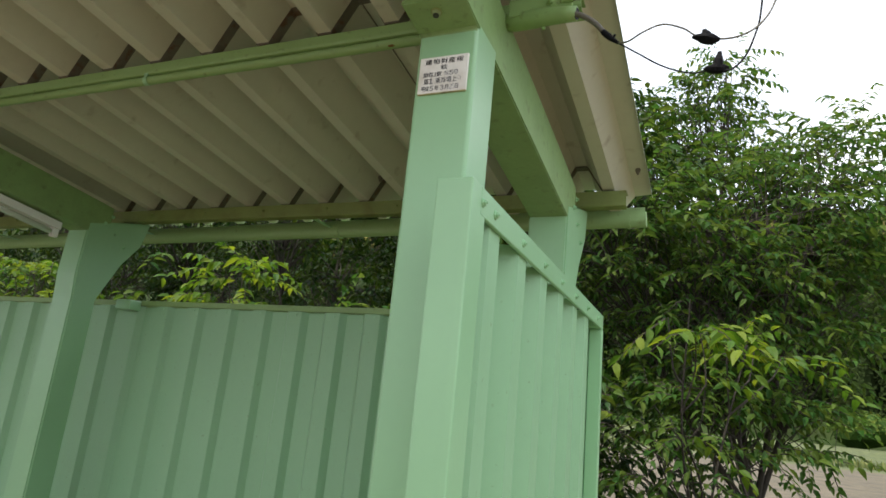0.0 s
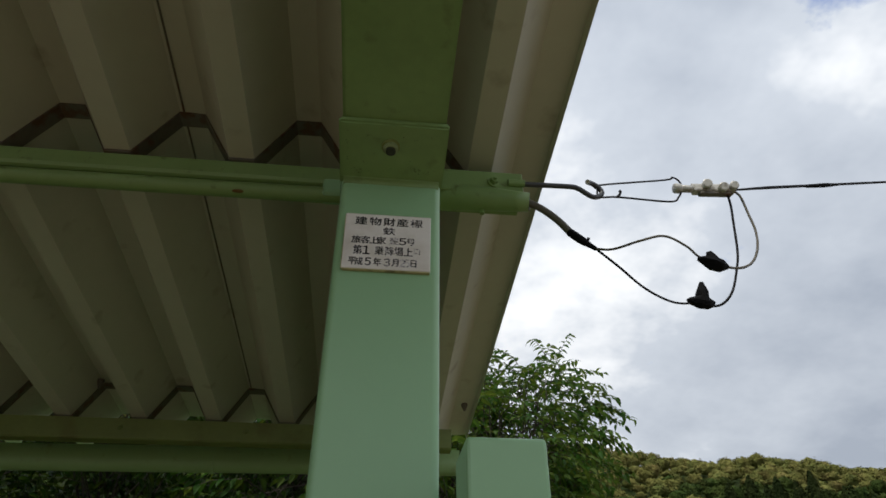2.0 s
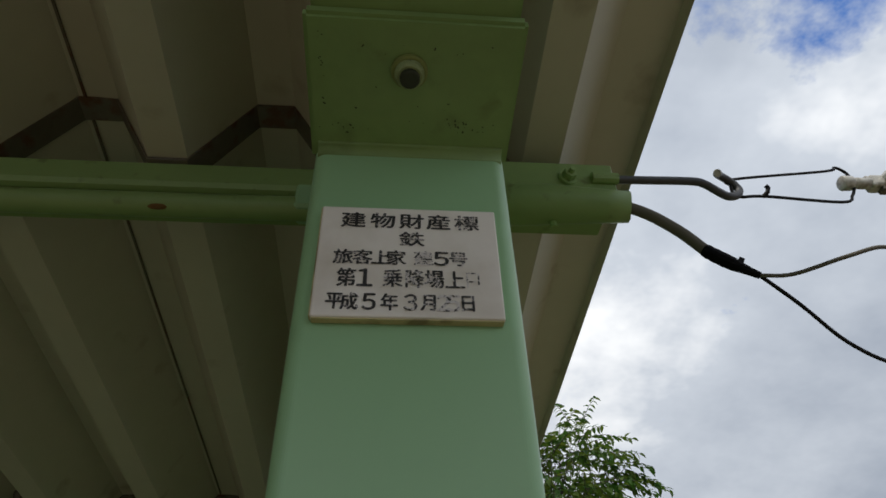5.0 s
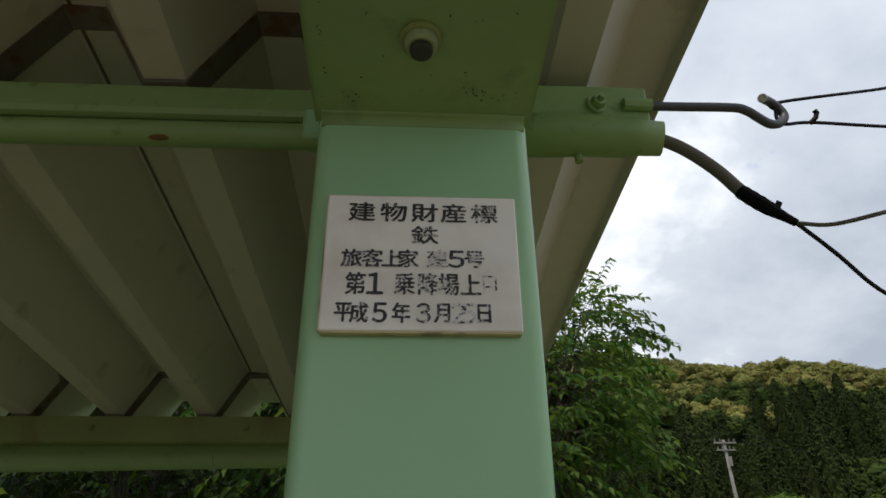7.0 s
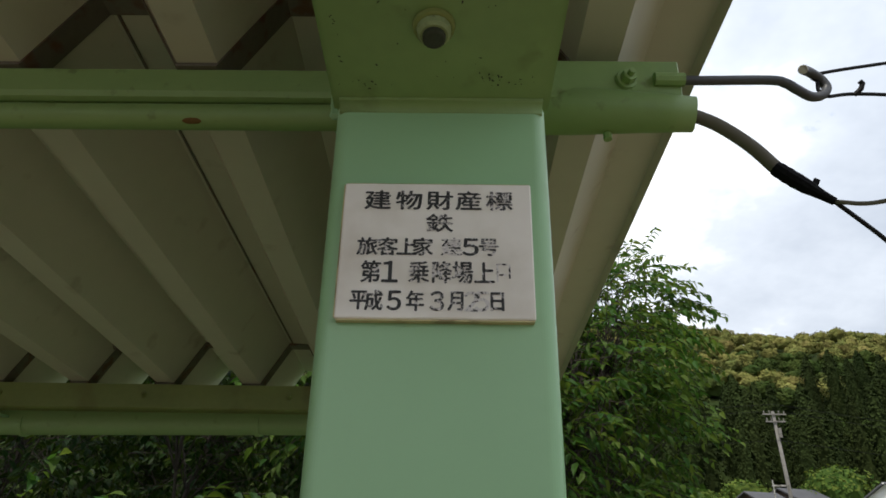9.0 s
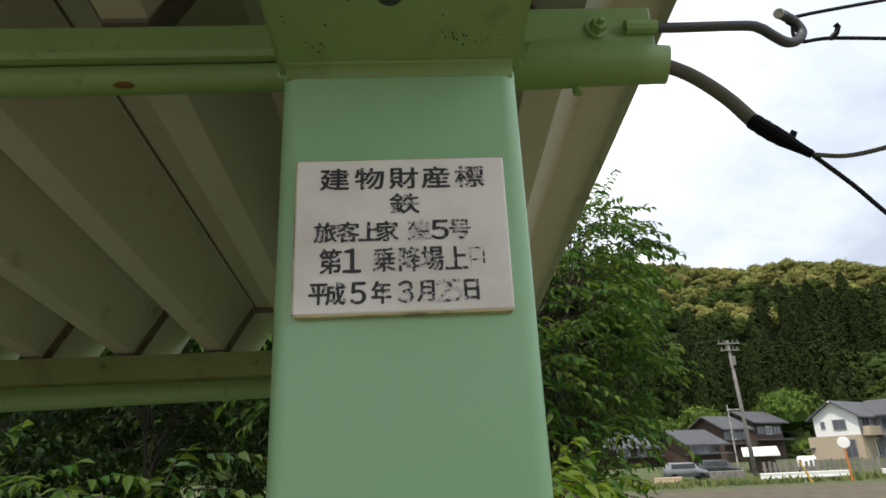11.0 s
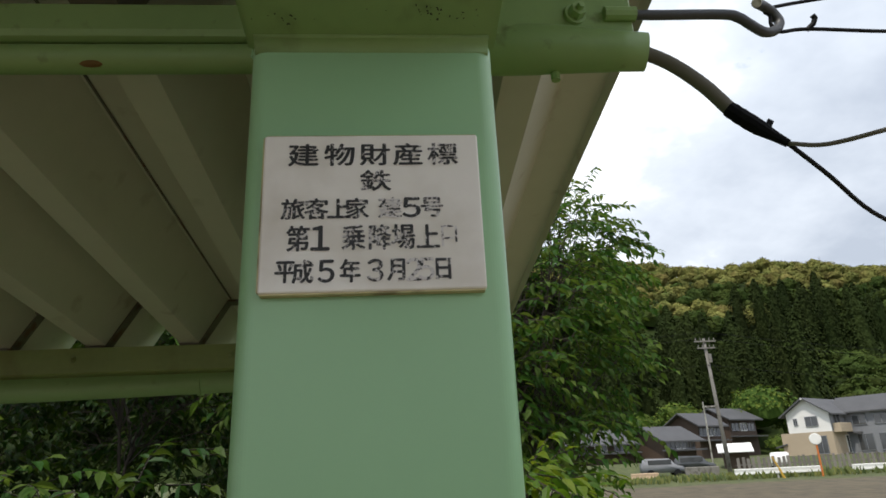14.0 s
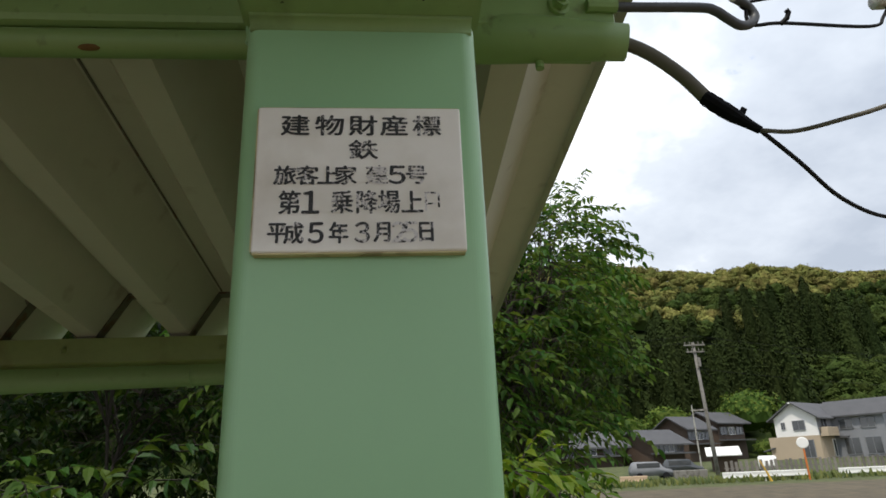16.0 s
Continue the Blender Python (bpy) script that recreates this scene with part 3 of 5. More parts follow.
# gutter along the rear eave: half round, with sleeves at its joints
def build_gutter():
    def centre(x):
        return 2.360 + 0.014 * (x + 0.265)
    bm = bmesh.new()
    rings = []
    for x in (-7.4, -0.265):
        ring = []
        for r in (0.0375, 0.0345):
            row = [bm.verts.new((x, 3.055 + r * math.cos(a), centre(x) + r * math.sin(a))) for a in (math.pi * (1 + i / 12) for i in range(13))]
            row = [bm.verts.new((x, 3.055 - r, centre(x) + 0.05))] + row + [bm.verts.new((x, 3.055 + r, centre(x) + 0.05))]
            ring += row if r == 0.0375 else row[::-1]
        rings.append(ring)
    a, b = rings
    for i in range(len(a)):
        j = (i + 1) % len(a)
        bm.faces.new((a[i], a[j], b[j], b[i]))
    bmesh.ops.recalc_face_normals(bm, faces=bm.faces[:])
    gutter = part("gutter", bm, GREEN_GUTTER, shelter, smooth=True)
    cap = bmesh.new()
    tube(cap, [(-0.267, 3.055, centre(-0.267)), (-0.262, 3.055, centre(-0.262))], 0.0385, seg=20)
    part("end_cap", cap, GREEN_GUTTER, gutter)
    for x in (-0.34, -1.193, -1.95, -3.5, -5.2):
        s = bmesh.new()
        tube(s, [(x - 0.007, 3.055, centre(x)), (x + 0.007, 3.055, centre(x))], 0.0425, seg=20)
        part("sleeve", s, GREEN_GUTTER, gutter)
    for x in (-0.62, -2.0, -3.37, -4.7):
        part("hanger", boxed(x - 0.012, x + 0.012, 2.85, 3.020, centre(x) + 0.012, centre(x) + 0.018), GREEN, gutter)


build_gutter()


# ribbed sheet walls
def ribbed(bm, length, z0, z1, pitch=0.234, depth=0.030, flat=0.150, thick=0.002):
    """A sheet from 0 to length along x, its ribs towards -y."""
    pts, x = [(0.0, 0.0)], 0.03
    slope = 0.027
    while x + pitch < length:
        pts += [(x, 0.0), (x + slope, -depth), (x + flat - slope, -depth), (x + flat, 0.0)]
        x += pitch
    pts += [(length, 0.0)]
    rows = [[bm.verts.new((px, py + off, z)) for px, py in pts] for off in (0.0, thick) for z in (z0, z1)]
    a, b, c, d = rows
    for i in range(len(pts) - 1):
        bm.faces.new((a[i], a[i + 1], b[i + 1], b[i]))
        bm.faces.new((c[i], d[i], d[i + 1], c[i + 1]))
        bm.faces.new((b[i], b[i + 1], d[i + 1], d[i]))
        bm.faces.new((a[i], c[i], c[i + 1], a[i + 1]))
    return bm


def build_walls():
    rail_bolt = mesh_of(bolt_mesh(0.0075, 0.005), "bolt", GREEN)
    side = part("side_wall", boxed(-0.50, -0.418, 1.178, 1.266, 0.03, 1.864, bevel=0.004, seg=2), GREEN, shelter)
    bm = ribbed(bmesh.new(), 1.60, 0.05, 1.82, depth=0.044, flat=0.13)
    bmesh.ops.transform(bm, matrix=pose(-0.472, 1.268, 0, 0, 0, 90), verts=bm.verts[:])
    part("ribbed_sheet", bm, GREEN_WALL, side)
    part("top_rail", boxed(-0.428, -0.417, 1.232, 2.868, 1.800, 1.862, bevel=0.002), GREEN, side)
    part("rail_cap", boxed(-0.468, -0.4285, 1.267, 2.868, 1.855, 1.8615, bevel=0.001), GREEN, side)
    part("end_post", boxed(-0.470, -0.416, 2.832, 2.872, 0.03, 1.799, bevel=0.003), GREEN, side)
    part("inner_clip", boxed(-0.511, -0.4985, 1.27, 1.36, 1.70, 1.80, bevel=0.002), GREEN_BEAM, side)
    for y in (1.242, 1.325, 1.558, 1.79, 2.02, 2.25, 2.48, 2.71):
        placed("bolt", rail_bolt, side, pose(-0.417, y, 1.828, 0, 90, 0))
    rear = part("rear_wall", boxed(-7.4, -0.475, 2.876, 2.915, 1.835, 1.866, bevel=0.002), GREEN_YELLOWISH, shelter)
    bm = ribbed(bmesh.new(), 6.9, 0.05, 1.833, pitch=0.238, depth=0.033, flat=0.14)
    bmesh.ops.transform(bm, matrix=pose(-7.38, 2.905, 0), verts=bm.verts[:])
    part("ribbed_sheet", bm, GREEN_WALL, rear)
    for i in range(28):
        placed("bolt", rail_bolt, rear, pose(-7.27 + 0.238 * i, 2.877, 1.815, 90, 0, 0))


build_walls()


# strip lamp under the second beam
def build_lamp():
    lamp = thing("strip_lamp", "white fluorescent strip lamp under the green beam", "lamp")
    x = COL_L - BAY + 0.075
    bm = prism(bmesh.new(), [(1.15, 2.36), (2.36, 2.205), (2.36, 2.165), (1.15, 2.32)], x - 0.03, x + 0.03)
    part("housing", bm, WHITE, lamp)
    part("tube", tubed([(x, 1.2, 2.292), (x, 2.32, 2.148)], 0.016, seg=12), TUBE, lamp, smooth=True)
    for y, z in ((1.175, 2.30), (2.345, 2.15)):
        part("lamp_holder", boxed(x - 0.014, x + 0.014, y - 0.02, y + 0.02, z - 0.03, z + 0.04, bevel=0.004), WHITE, lamp)


build_lamp()


# ---- property plate on the column ----
def glyph(ch, bold=0.0):
    cu = bpy.data.curves.new("glyph", "FONT")
    cu.body, cu.offset, cu.size, cu.extrude = ch, bold, 1.0, 0.0
    cu.resolution_u = 3
    ob = bpy.data.objects.new("glyph", cu)
    scene.collection.objects.link(ob)
    deps = bpy.context.evaluated_depsgraph_get()
    me = bpy.data.meshes.new_from_object(ob.evaluated_get(deps))
    bpy.data.objects.remove(ob)
    return me


def build_plate():
    x0, x1, z0, z1, y = -0.6550, -0.5245, 2.1590, 2.2586, 1.3425
    sign = thing("property_plate", "white enamel property plate with worn black writing on the column", "sign")
    part("plate", boxed(x0, x1, y, 1.3497, z0, z1, bevel=0.0012, seg=2), PLATE, sign)
    part("edge_top", boxed(x0 + 0.001, x1 - 0.001, y + 0.0016, 1.3496, z1, z1 + 0.0008), PLATE_EDGE, sign)
    part("edge_bottom", boxed(x0 + 0.001, x1 - 0.001, y + 0.0012, 1.3496, z0 - 0.001, z0), PLATE_EDGE, sign)
    part("edge_side", boxed(x0 - 0.0008, x0, y + 0.0012, 1.3496, z0 + 0.001, z1 - 0.001), PLATE_EDGE, sign)
    lines = [
        (0.135, 0.0150, 1.22, "建物財産標", (0.182, 0.348, 0.512, 0.665, 0.829), (0.2, 0.25, 0.2, 0.3, 0.55)),
        (0.31, 0.0138, 1.35, "鉄", (0.514,), (0.45,)),
        (0.49, 0.0132, 1.05, "旅客上家建５号", (0.142, 0.247, 0.347, 0.430, 0.578, 0.675, 0.769), (0.35, 0.4, 0.3, 0.4, 0.8, 0.35, 0.6)),
        (0.675, 0.0158, 0.86, "第１乗降場上", (0.168, 0.266, 0.413, 0.532, 0.635, 0.746), (0.3, 0.0, 0.45, 0.6, 0.5, 0.35)),
        (0.878, 0.0140, 0.84, "平成５年３月２５日", (0.117, 0.193, 0.294, 0.399, 0.508, 0.600, 0.680, 0.733, 0.809), (0.3, 0.3, 0.1, 0.3, 0.5, 0.45, 0.8, 0.85, 0.35)),
    ]
    for v, height, wide, text, places, worn in lines:
        bm = bmesh.new()
        wear = bm.verts.layers.float.new("wear")
        for ch, u, rub in zip(text, places, worn):
            me = glyph(ch)
            start = len(bm.verts)
            bm.from_mesh(me)
            bpy.data.meshes.remove(me)
            bm.verts.ensure_lookup_table()
            vs = bm.verts[start:]
            if not vs:
                continue
            xs, ys = [p.co.x for p in vs], [p.co.y for p in vs]
            digit = ch in "１２３５"
            tall = (max(ys) - min(ys))
            k = height / (0.95 if not digit else tall * 1.06)
            kx = k * wide * (1.12 if digit else 1.0)
            cx, cy = (max(xs) + min(xs)) / 2, (max(ys) + min(ys)) / 2
            for p in vs:
                p[wear] = rub
                p.co = Vector((x0 + u * (x1 - x0) + (p.co.x - cx) * kx, y - 0.0003, z1 - v * (z1 - z0) + (p.co.y - cy) * k))
        # the brush strokes are broad: the same outline again, shifted a little
        plain = bm.copy()
        plain_mesh = bpy.data.meshes.new("stroke")
        plain.to_mesh(plain_mesh)
        plain.free()
        for n, (sx, sz) in enumerate(((0.00042, 0), (-0.00042, 0), (0, 0.0003), (0, -0.0003))):
            start = len(bm.verts)
            bm.from_mesh(plain_mesh)
            bm.verts.ensure_lookup_table()
            for p in bm.verts[start:]:
                p.co += Vector((sx, -0.00004 * (n + 1), sz))
        bpy.data.meshes.remove(plain_mesh)
        part("writing", bm, INK, sign)
    # a character that is worn past reading
    bm = bmesh.new()
    wear = bm.verts.layers.float.new("wear")
    cx, cz = x0 + 0.847 * (x1 - x0), z1 - 0.675 * (z1 - z0)
    for dx, dz, w, h in ((-0.0046, 0, 0.0012, 0.0130), (-0.001, 0.006, 0.006, 0.0012), (0.0035, 0.001, 0.0012, 0.010), (-0.001, -0.0015, 0.005, 0.0011)):
        vs = [bm.verts.new((cx + dx + sx * w / 2, y - 0.0003, cz + dz + sz * h / 2)) for sx, sz in ((-1, -1), (1, -1), (1, 1), (-1, 1))]
        bm.faces.new(vs)
    for p in bm.verts:
        p[wear] = 0.65
    part("writing", bm, INK, sign)


build_plate()


# ---- conduit, hook and service wires ----
def build_service():
    conduit = thing("conduit_pipe", "mint green painted conduit pipe under the purlin", "pipe")
    zc, yc = 2.503, 1.607
    line = spline([(-7.4, yc, zc), (-3.5, yc, zc), (-0.78, yc, zc), (-0.52, 1.580, 2.496), (-0.42, 1.562, 2.484), (-0.308, 1.545, 2.468)], 4)
    part("pipe", tubed(line, [0.0165] * 9 + [0.0165, 0.018, 0.022, 0.027, 0.029] + [0.029, 0.0285, 0.0275, 0.0255, 0.0235, 0.0215, 0.020], seg=20), GREEN_YELLOWISH, conduit, smooth=True)
    # dark disc on the capped end, for the shade inside an open pipe
    part("pipe_mouth", tubed([(-0.3079, 1.5449, 2.468), (-0.3072, 1.5447, 2.4679)], 0.0165, seg=20), DARK_WIRE, conduit)
    for x in (-1.95, -3.3, -4.6):
        bm = bmesh.new()
        tube(bm, [(x - 0.009, yc, zc), (x + 0.009, yc, zc)], 0.0185, seg=16)
        box(bm, x - 0.009, x + 0.009, yc - 0.014, yc, zc, zc + 0.05)
        part("strap", bm, GREEN, conduit)
    part("saddle", boxed(-0.73, -0.69, yc - 0.02, yc + 0.02, zc - 0.012, zc + 0.03, bevel=0.004), GREEN, conduit)
    part("rust_spot", tubed([(x, yc - 0.0088, zc - 0.0118) for x in (-0.913, -0.908, -0.900, -0.892, -0.887)], [0.0008, 0.0034, 0.0042, 0.0036, 0.0008], seg=10), RUST, conduit, "brown rust spot", smooth=True)
    part("stud", tubed([(-0.402, 1.565, 2.468), (-0.402, 1.565, 2.447)], 0.005, seg=8), GREEN_YELLOWISH, conduit)

    hook = thing("wire_anchor_hook", "dull zinc eye hook bolted through the purlin end", "hook")
    part("anchor_plate", boxed(-0.50, -0.318, 1.541, 1.547, 2.486, 2.541, bevel=0.002), GREEN_YELLOWISH, hook)
    part("anchor_web", boxed(-0.50, -0.330, 1.547, 1.592, 2.525, 2.531), GREEN_YELLOWISH, hook)
    bm = bolt_mesh(0.009, 0.009)
    bmesh.ops.transform(bm, matrix=pose(-0.381, 1.541, 2.512, 90, 0, 10), verts=bm.verts[:])
    part("bolt", bm, GREEN_YELLOWISH, hook)
    part("sleeve", tubed([(-0.350, 1.538, 2.511), (-0.316, 1.538, 2.511)], 0.008, seg=10), GREEN_YELLOWISH, hook)
    line = [(-0.34, 1.538, 2.511), (-0.30, 1.538, 2.510), (-0.222, 1.535, 2.509), (-0.203, 1.536, 2.506), (-0.189, 1.539, 2.499), (-0.172, 1.544, 2.4935), (-0.156, 1.548, 2.499), (-0.1475, 1.550, 2.511), (-0.153, 1.549, 2.523), (-0.166, 1.544, 2.528), (-0.178, 1.536, 2.525), (-0.184, 1.528, 2.519)]
    part("rod", tubed(spline(line, 5), 0.0054, seg=12), ROD, hook, smooth=True)
    part("rod_end", tubed([(-0.1838, 1.5283, 2.5192), (-0.1852, 1.5264, 2.5178)], [0.0054, 0.0046], seg=12), PORCELAIN, hook, "bare pale cut end")

    clamp = thing("wire_clamp", "weathered white wire clamp with steel bail", "insulator")
    a = (-0.157, 1.549, 2.518)
    part("bail", tubed(spline([a, (-0.149, 1.550, 2.532), (0.008, 1.565, 2.573), (0.029, 1.568, 2.585), (0.044, 1.570, 2.577), (0.046, 1.570, 2.556), (0.033, 1.570, 2.531), (0.008, 1.567, 2.514), (-0.111, 1.553, 2.505), (-0.150, 1.549, 2.498), (-0.158, 1.549, 2.506), a], 6), 0.0021, seg=6), DARK_WIRE, clamp, smooth=True)
    part("bail_hook", tubed([(-0.116, 1.552, 2.503), (-0.110, 1.548, 2.508), (-0.108, 1.546, 2.514), (-0.111, 1.545, 2.517)], 0.0030, seg=8), DARK_WIRE, clamp)
    def at(x, y, z):
        return (x, y, 2.556 + (x - 0.03) * 0.06 + z)
    bm = bmesh.new()
    tube(bm, [at(0.028, 1.571, 0), at(0.030, 1.571, 0), at(0.042, 1.571, 0), at(0.044, 1.571, 0)], [0.0095, 0.0110, 0.0110, 0.0095], seg=16)
    tube(bm, [at(0.042, 1.571, 0), at(0.076, 1.572, 0)], 0.0085, seg=14)
    part("insulator_head", bm, PORCELAIN, clamp, smooth=True)
    tilt = pose(0.118, 1.573, 2.561, 0, -3.4, 0)
    part("clamp_body", boxed(-0.048, 0.050, -0.010, 0.010, -0.010, 0.011, bevel=0.004, seg=2, m=tilt), PORCELAIN, clamp)
    part("clamp_jaw", boxed(-0.045, 0.012, -0.001, 0.013, 0.010, 0.018, bevel=0.003, seg=2, m=tilt), PORCELAIN, clamp)
    part("clamp_saddle", boxed(-0.035, 0.040, -0.008, 0.006, -0.0165, -0.009, bevel=0.002, seg=2, m=tilt), STRAP, clamp, "dark weathered saddle")
    for x, z, r in ((0.100, 0.004, 0.0105), (0.136, -0.004, 0.0105), (0.162, 0.001, 0.0095)):
        p = Vector(at(x, 1.566, z))
        part("wire_screw", tubed([p, p + Vector((-0.003, -0.016, -0.004)), p + Vector((-0.0033, -0.0175, -0.0044))], [r, r, r * 0.8], seg=14), PORCELAIN, clamp)

    clip_1, clip_2 = Vector((0.019, 1.489, 2.305)), Vector((0.041, 1.597, 2.285))
    split = Vector((-0.192, 1.522, 2.346))
    cable = thing("service_cable", "grey cable leaving the conduit, taped where it splits", "cable")
    part("sheath", tubed(spline([(-0.335, 1.546, 2.474), (-0.312, 1.543, 2.466), (-0.284, 1.542, 2.451), (-0.254, 1.541, 2.424), (-0.232, 1.539, 2.394), (-0.222, 1.535, 2.382)], 6), 0.0074, seg=10), CABLE, cable, smooth=True)
    part("tape", tubed(spline([(-0.234, 1.5395, 2.396), (-0.222, 1.535, 2.381), (-0.208, 1.529, 2.364), split], 4), [0.0077, 0.0086, 0.0082, 0.0088, 0.0083, 0.0087, 0.0082, 0.0080, 0.0070, 0.0060, 0.0052, 0.0046, 0.0042], seg=10), BLACK, cable, "black insulating tape")
    part("tape_end", boxed(-0.003, 0.003, -0.0012, 0.0012, 0.0, 0.0125, m=pose(-0.207, 1.527, 2.364, 0, 30, 0)), BLACK, cable, "loose corner of tape")
    part("upper_wire", tubed(spline([split, (-0.165, 1.505, 2.336), (-0.125, 1.470, 2.334), (-0.08, 1.465, 2.344), (-0.035, 1.478, 2.334), (-0.010, 1.487, 2.318), clip_1], 6), 0.0023, seg=8), CABLE, cable, smooth=True)
    part("lower_wire", tubed(spline([split, (-0.145, 1.540, 2.320), (-0.085, 1.57, 2.292), (-0.02, 1.592, 2.278), clip_2], 6), 0.0023, seg=8), DARK_WIRE, cable, smooth=True)
    part("loop_wire", tubed(spline([(0.150, 1.572, 2.553), (0.150, 1.573, 2.520), (0.146, 1.576, 2.479), (0.137, 1.581, 2.401), (0.125, 1.585, 2.358), (0.106, 1.589, 2.311), (0.084, 1.593, 2.285), (0.062, 1.596, 2.277), clip_2], 6), 0.0026, seg=8), DARK_WIRE, cable, smooth=True)
    part("loop_wire", tubed(spline([(0.168, 1.573, 2.562), (0.178, 1.571, 2.545), (0.178, 1.565, 2.495), (0.174, 1.555, 2.443), (0.157, 1.542, 2.391), (0.129, 1.528, 2.347), (0.096, 1.513, 2.319), (0.062, 1.502, 2.307), clip_1], 6), 0.0026, seg=8), CABLE, cable, smooth=True)

    def cap(centre, tip, along):
        ob = thing("splice_cap", "black moulded cap over a wire splice", "splice cap", group="splice caps")
        bm = bmesh.new()
        c, tip, along = Vector(centre), Vector(tip), Vector(along).normalized()
        tube(bm, [c - along * 0.034, c - along * 0.024, c - along * 0.006, c + along * 0.012, c + along * 0.026], [0.0035, 0.008, 0.014, 0.012, 0.004], seg=10)
        tube(bm, [c, c + tip * 0.5, c + tip], [0.0125, 0.012, 0.004], seg=8)
        bmesh.ops.triangulate(bm, faces=bm.faces[:])
        for v in bm.verts:
            v.co += Vector((noise.noise(v.co * 160), noise.noise(v.co * 160 + Vector((7, 0, 0))), noise.noise(v.co * 160 + Vector((0, 9, 0))))) * 0.003
        part("shell", bm, BLACK, ob)

    cap(clip_1, (-0.008, -0.004, 0.024), (1, 0.1, -0.25))
    cap(clip_2, (0.004, -0.004, 0.044), (1, 0.1, -0.05))

    wire = thing("overhead_service_wire", "dark twisted overhead service wire", "wire")
    far_end = Vector((0.165, 1.574, 2.566)) + Vector(WIRE_WAY) * 22
    pts = [Vector((0.160, 1.574, 2.565)).lerp(far_end, (i / 14) ** 2) for i in range(15)]
    part("strand", tubed(pts, 0.0026, seg=6), DARK_WIRE, wire)
    part("strand", tubed([p + Vector((0, 0, 0.004 * math.sin(i * 1.3))) for i, p in enumerate(pts[:8])], 0.0018, seg=6), DARK_WIRE, wire)
    p = pts[0].lerp(far_end, 0.0105)
    part("binding", tubed([p, p + Vector(WIRE_WAY) * 0.06, p + Vector(WIRE_WAY) * 0.10], [0.0042, 0.0055, 0.003], seg=8), BLACK, wire)
    high = thing("overhead_line_wire", "thin dark overhead line wire against the clouds", "wire")
    part("strand", tubed([(-25 + 2.5 * i, 3.33 + 0.012 * i, 8.52 - 0.022 * i) for i in range(30)], 0.006, seg=6), DARK_WIRE, high)


def build_line_poles():
    for x, y in ((21.1, 3.2), (-24.9, 1.9)):
        pole = thing("line_pole", "tall grey concrete line pole beside the platform", "utility pole", group="line poles")
        part("shaft", tubed([(x + 0.15, y, -0.4), (x + 0.15, y, 9.2)], [0.17, 0.11], seg=12), CONCRETE, pole, smooth=True)
        part("crossarm", boxed(x + 0.02, x + 0.10, y - 0.6, y + 2.2, 8.0 if x > 0 else 8.42, 8.08 if x > 0 else 8.50), CONCRETE, pole)


WIRE_WAY = (0.955, 0.140, 0.250)
build_service()
build_line_poles()


# ---- trees ----
LEAF_SHAPE = np.array([(0, 0, 0), (0.19, 0.27, 0.06), (0.17, 0.58, 0.02), (0, 1.0, -0.20), (-0.17, 0.58, 0.02), (-0.19, 0.27, 0.06), (0, 0.30, 0.0), (0, 0.62, -0.05)], np.float32)
LEAF_FACES = np.array([(0, 1, 6), (0, 6, 5), (6, 1, 2), (6, 2, 7), (6, 7, 4), (6, 4, 5), (7, 2, 3), (7, 3, 4)], np.int32)


def leaf_arrays(places, ways, normals, sizes):
    """Leaves at places, each along its way, its face towards its normal."""
    y = ways / np.linalg.norm(ways, axis=1, keepdims=True)
    x = np.cross(y, normals)
    x /= np.linalg.norm(x, axis=1, keepdims=True) + 1e-9
    z = np.cross(x, y)
    s = sizes[:, None, None]
    v = places[:, None, :] + s * (LEAF_SHAPE[None, :, 0:1] * x[:, None, :] + LEAF_SHAPE[None, :, 1:2] * y[:, None, :] + LEAF_SHAPE[None, :, 2:3] * z[:, None, :])
    f = LEAF_FACES[None] + 8 * np.arange(len(places))[:, None, None]
    return v.reshape(-1, 3), f.reshape(-1, 3)


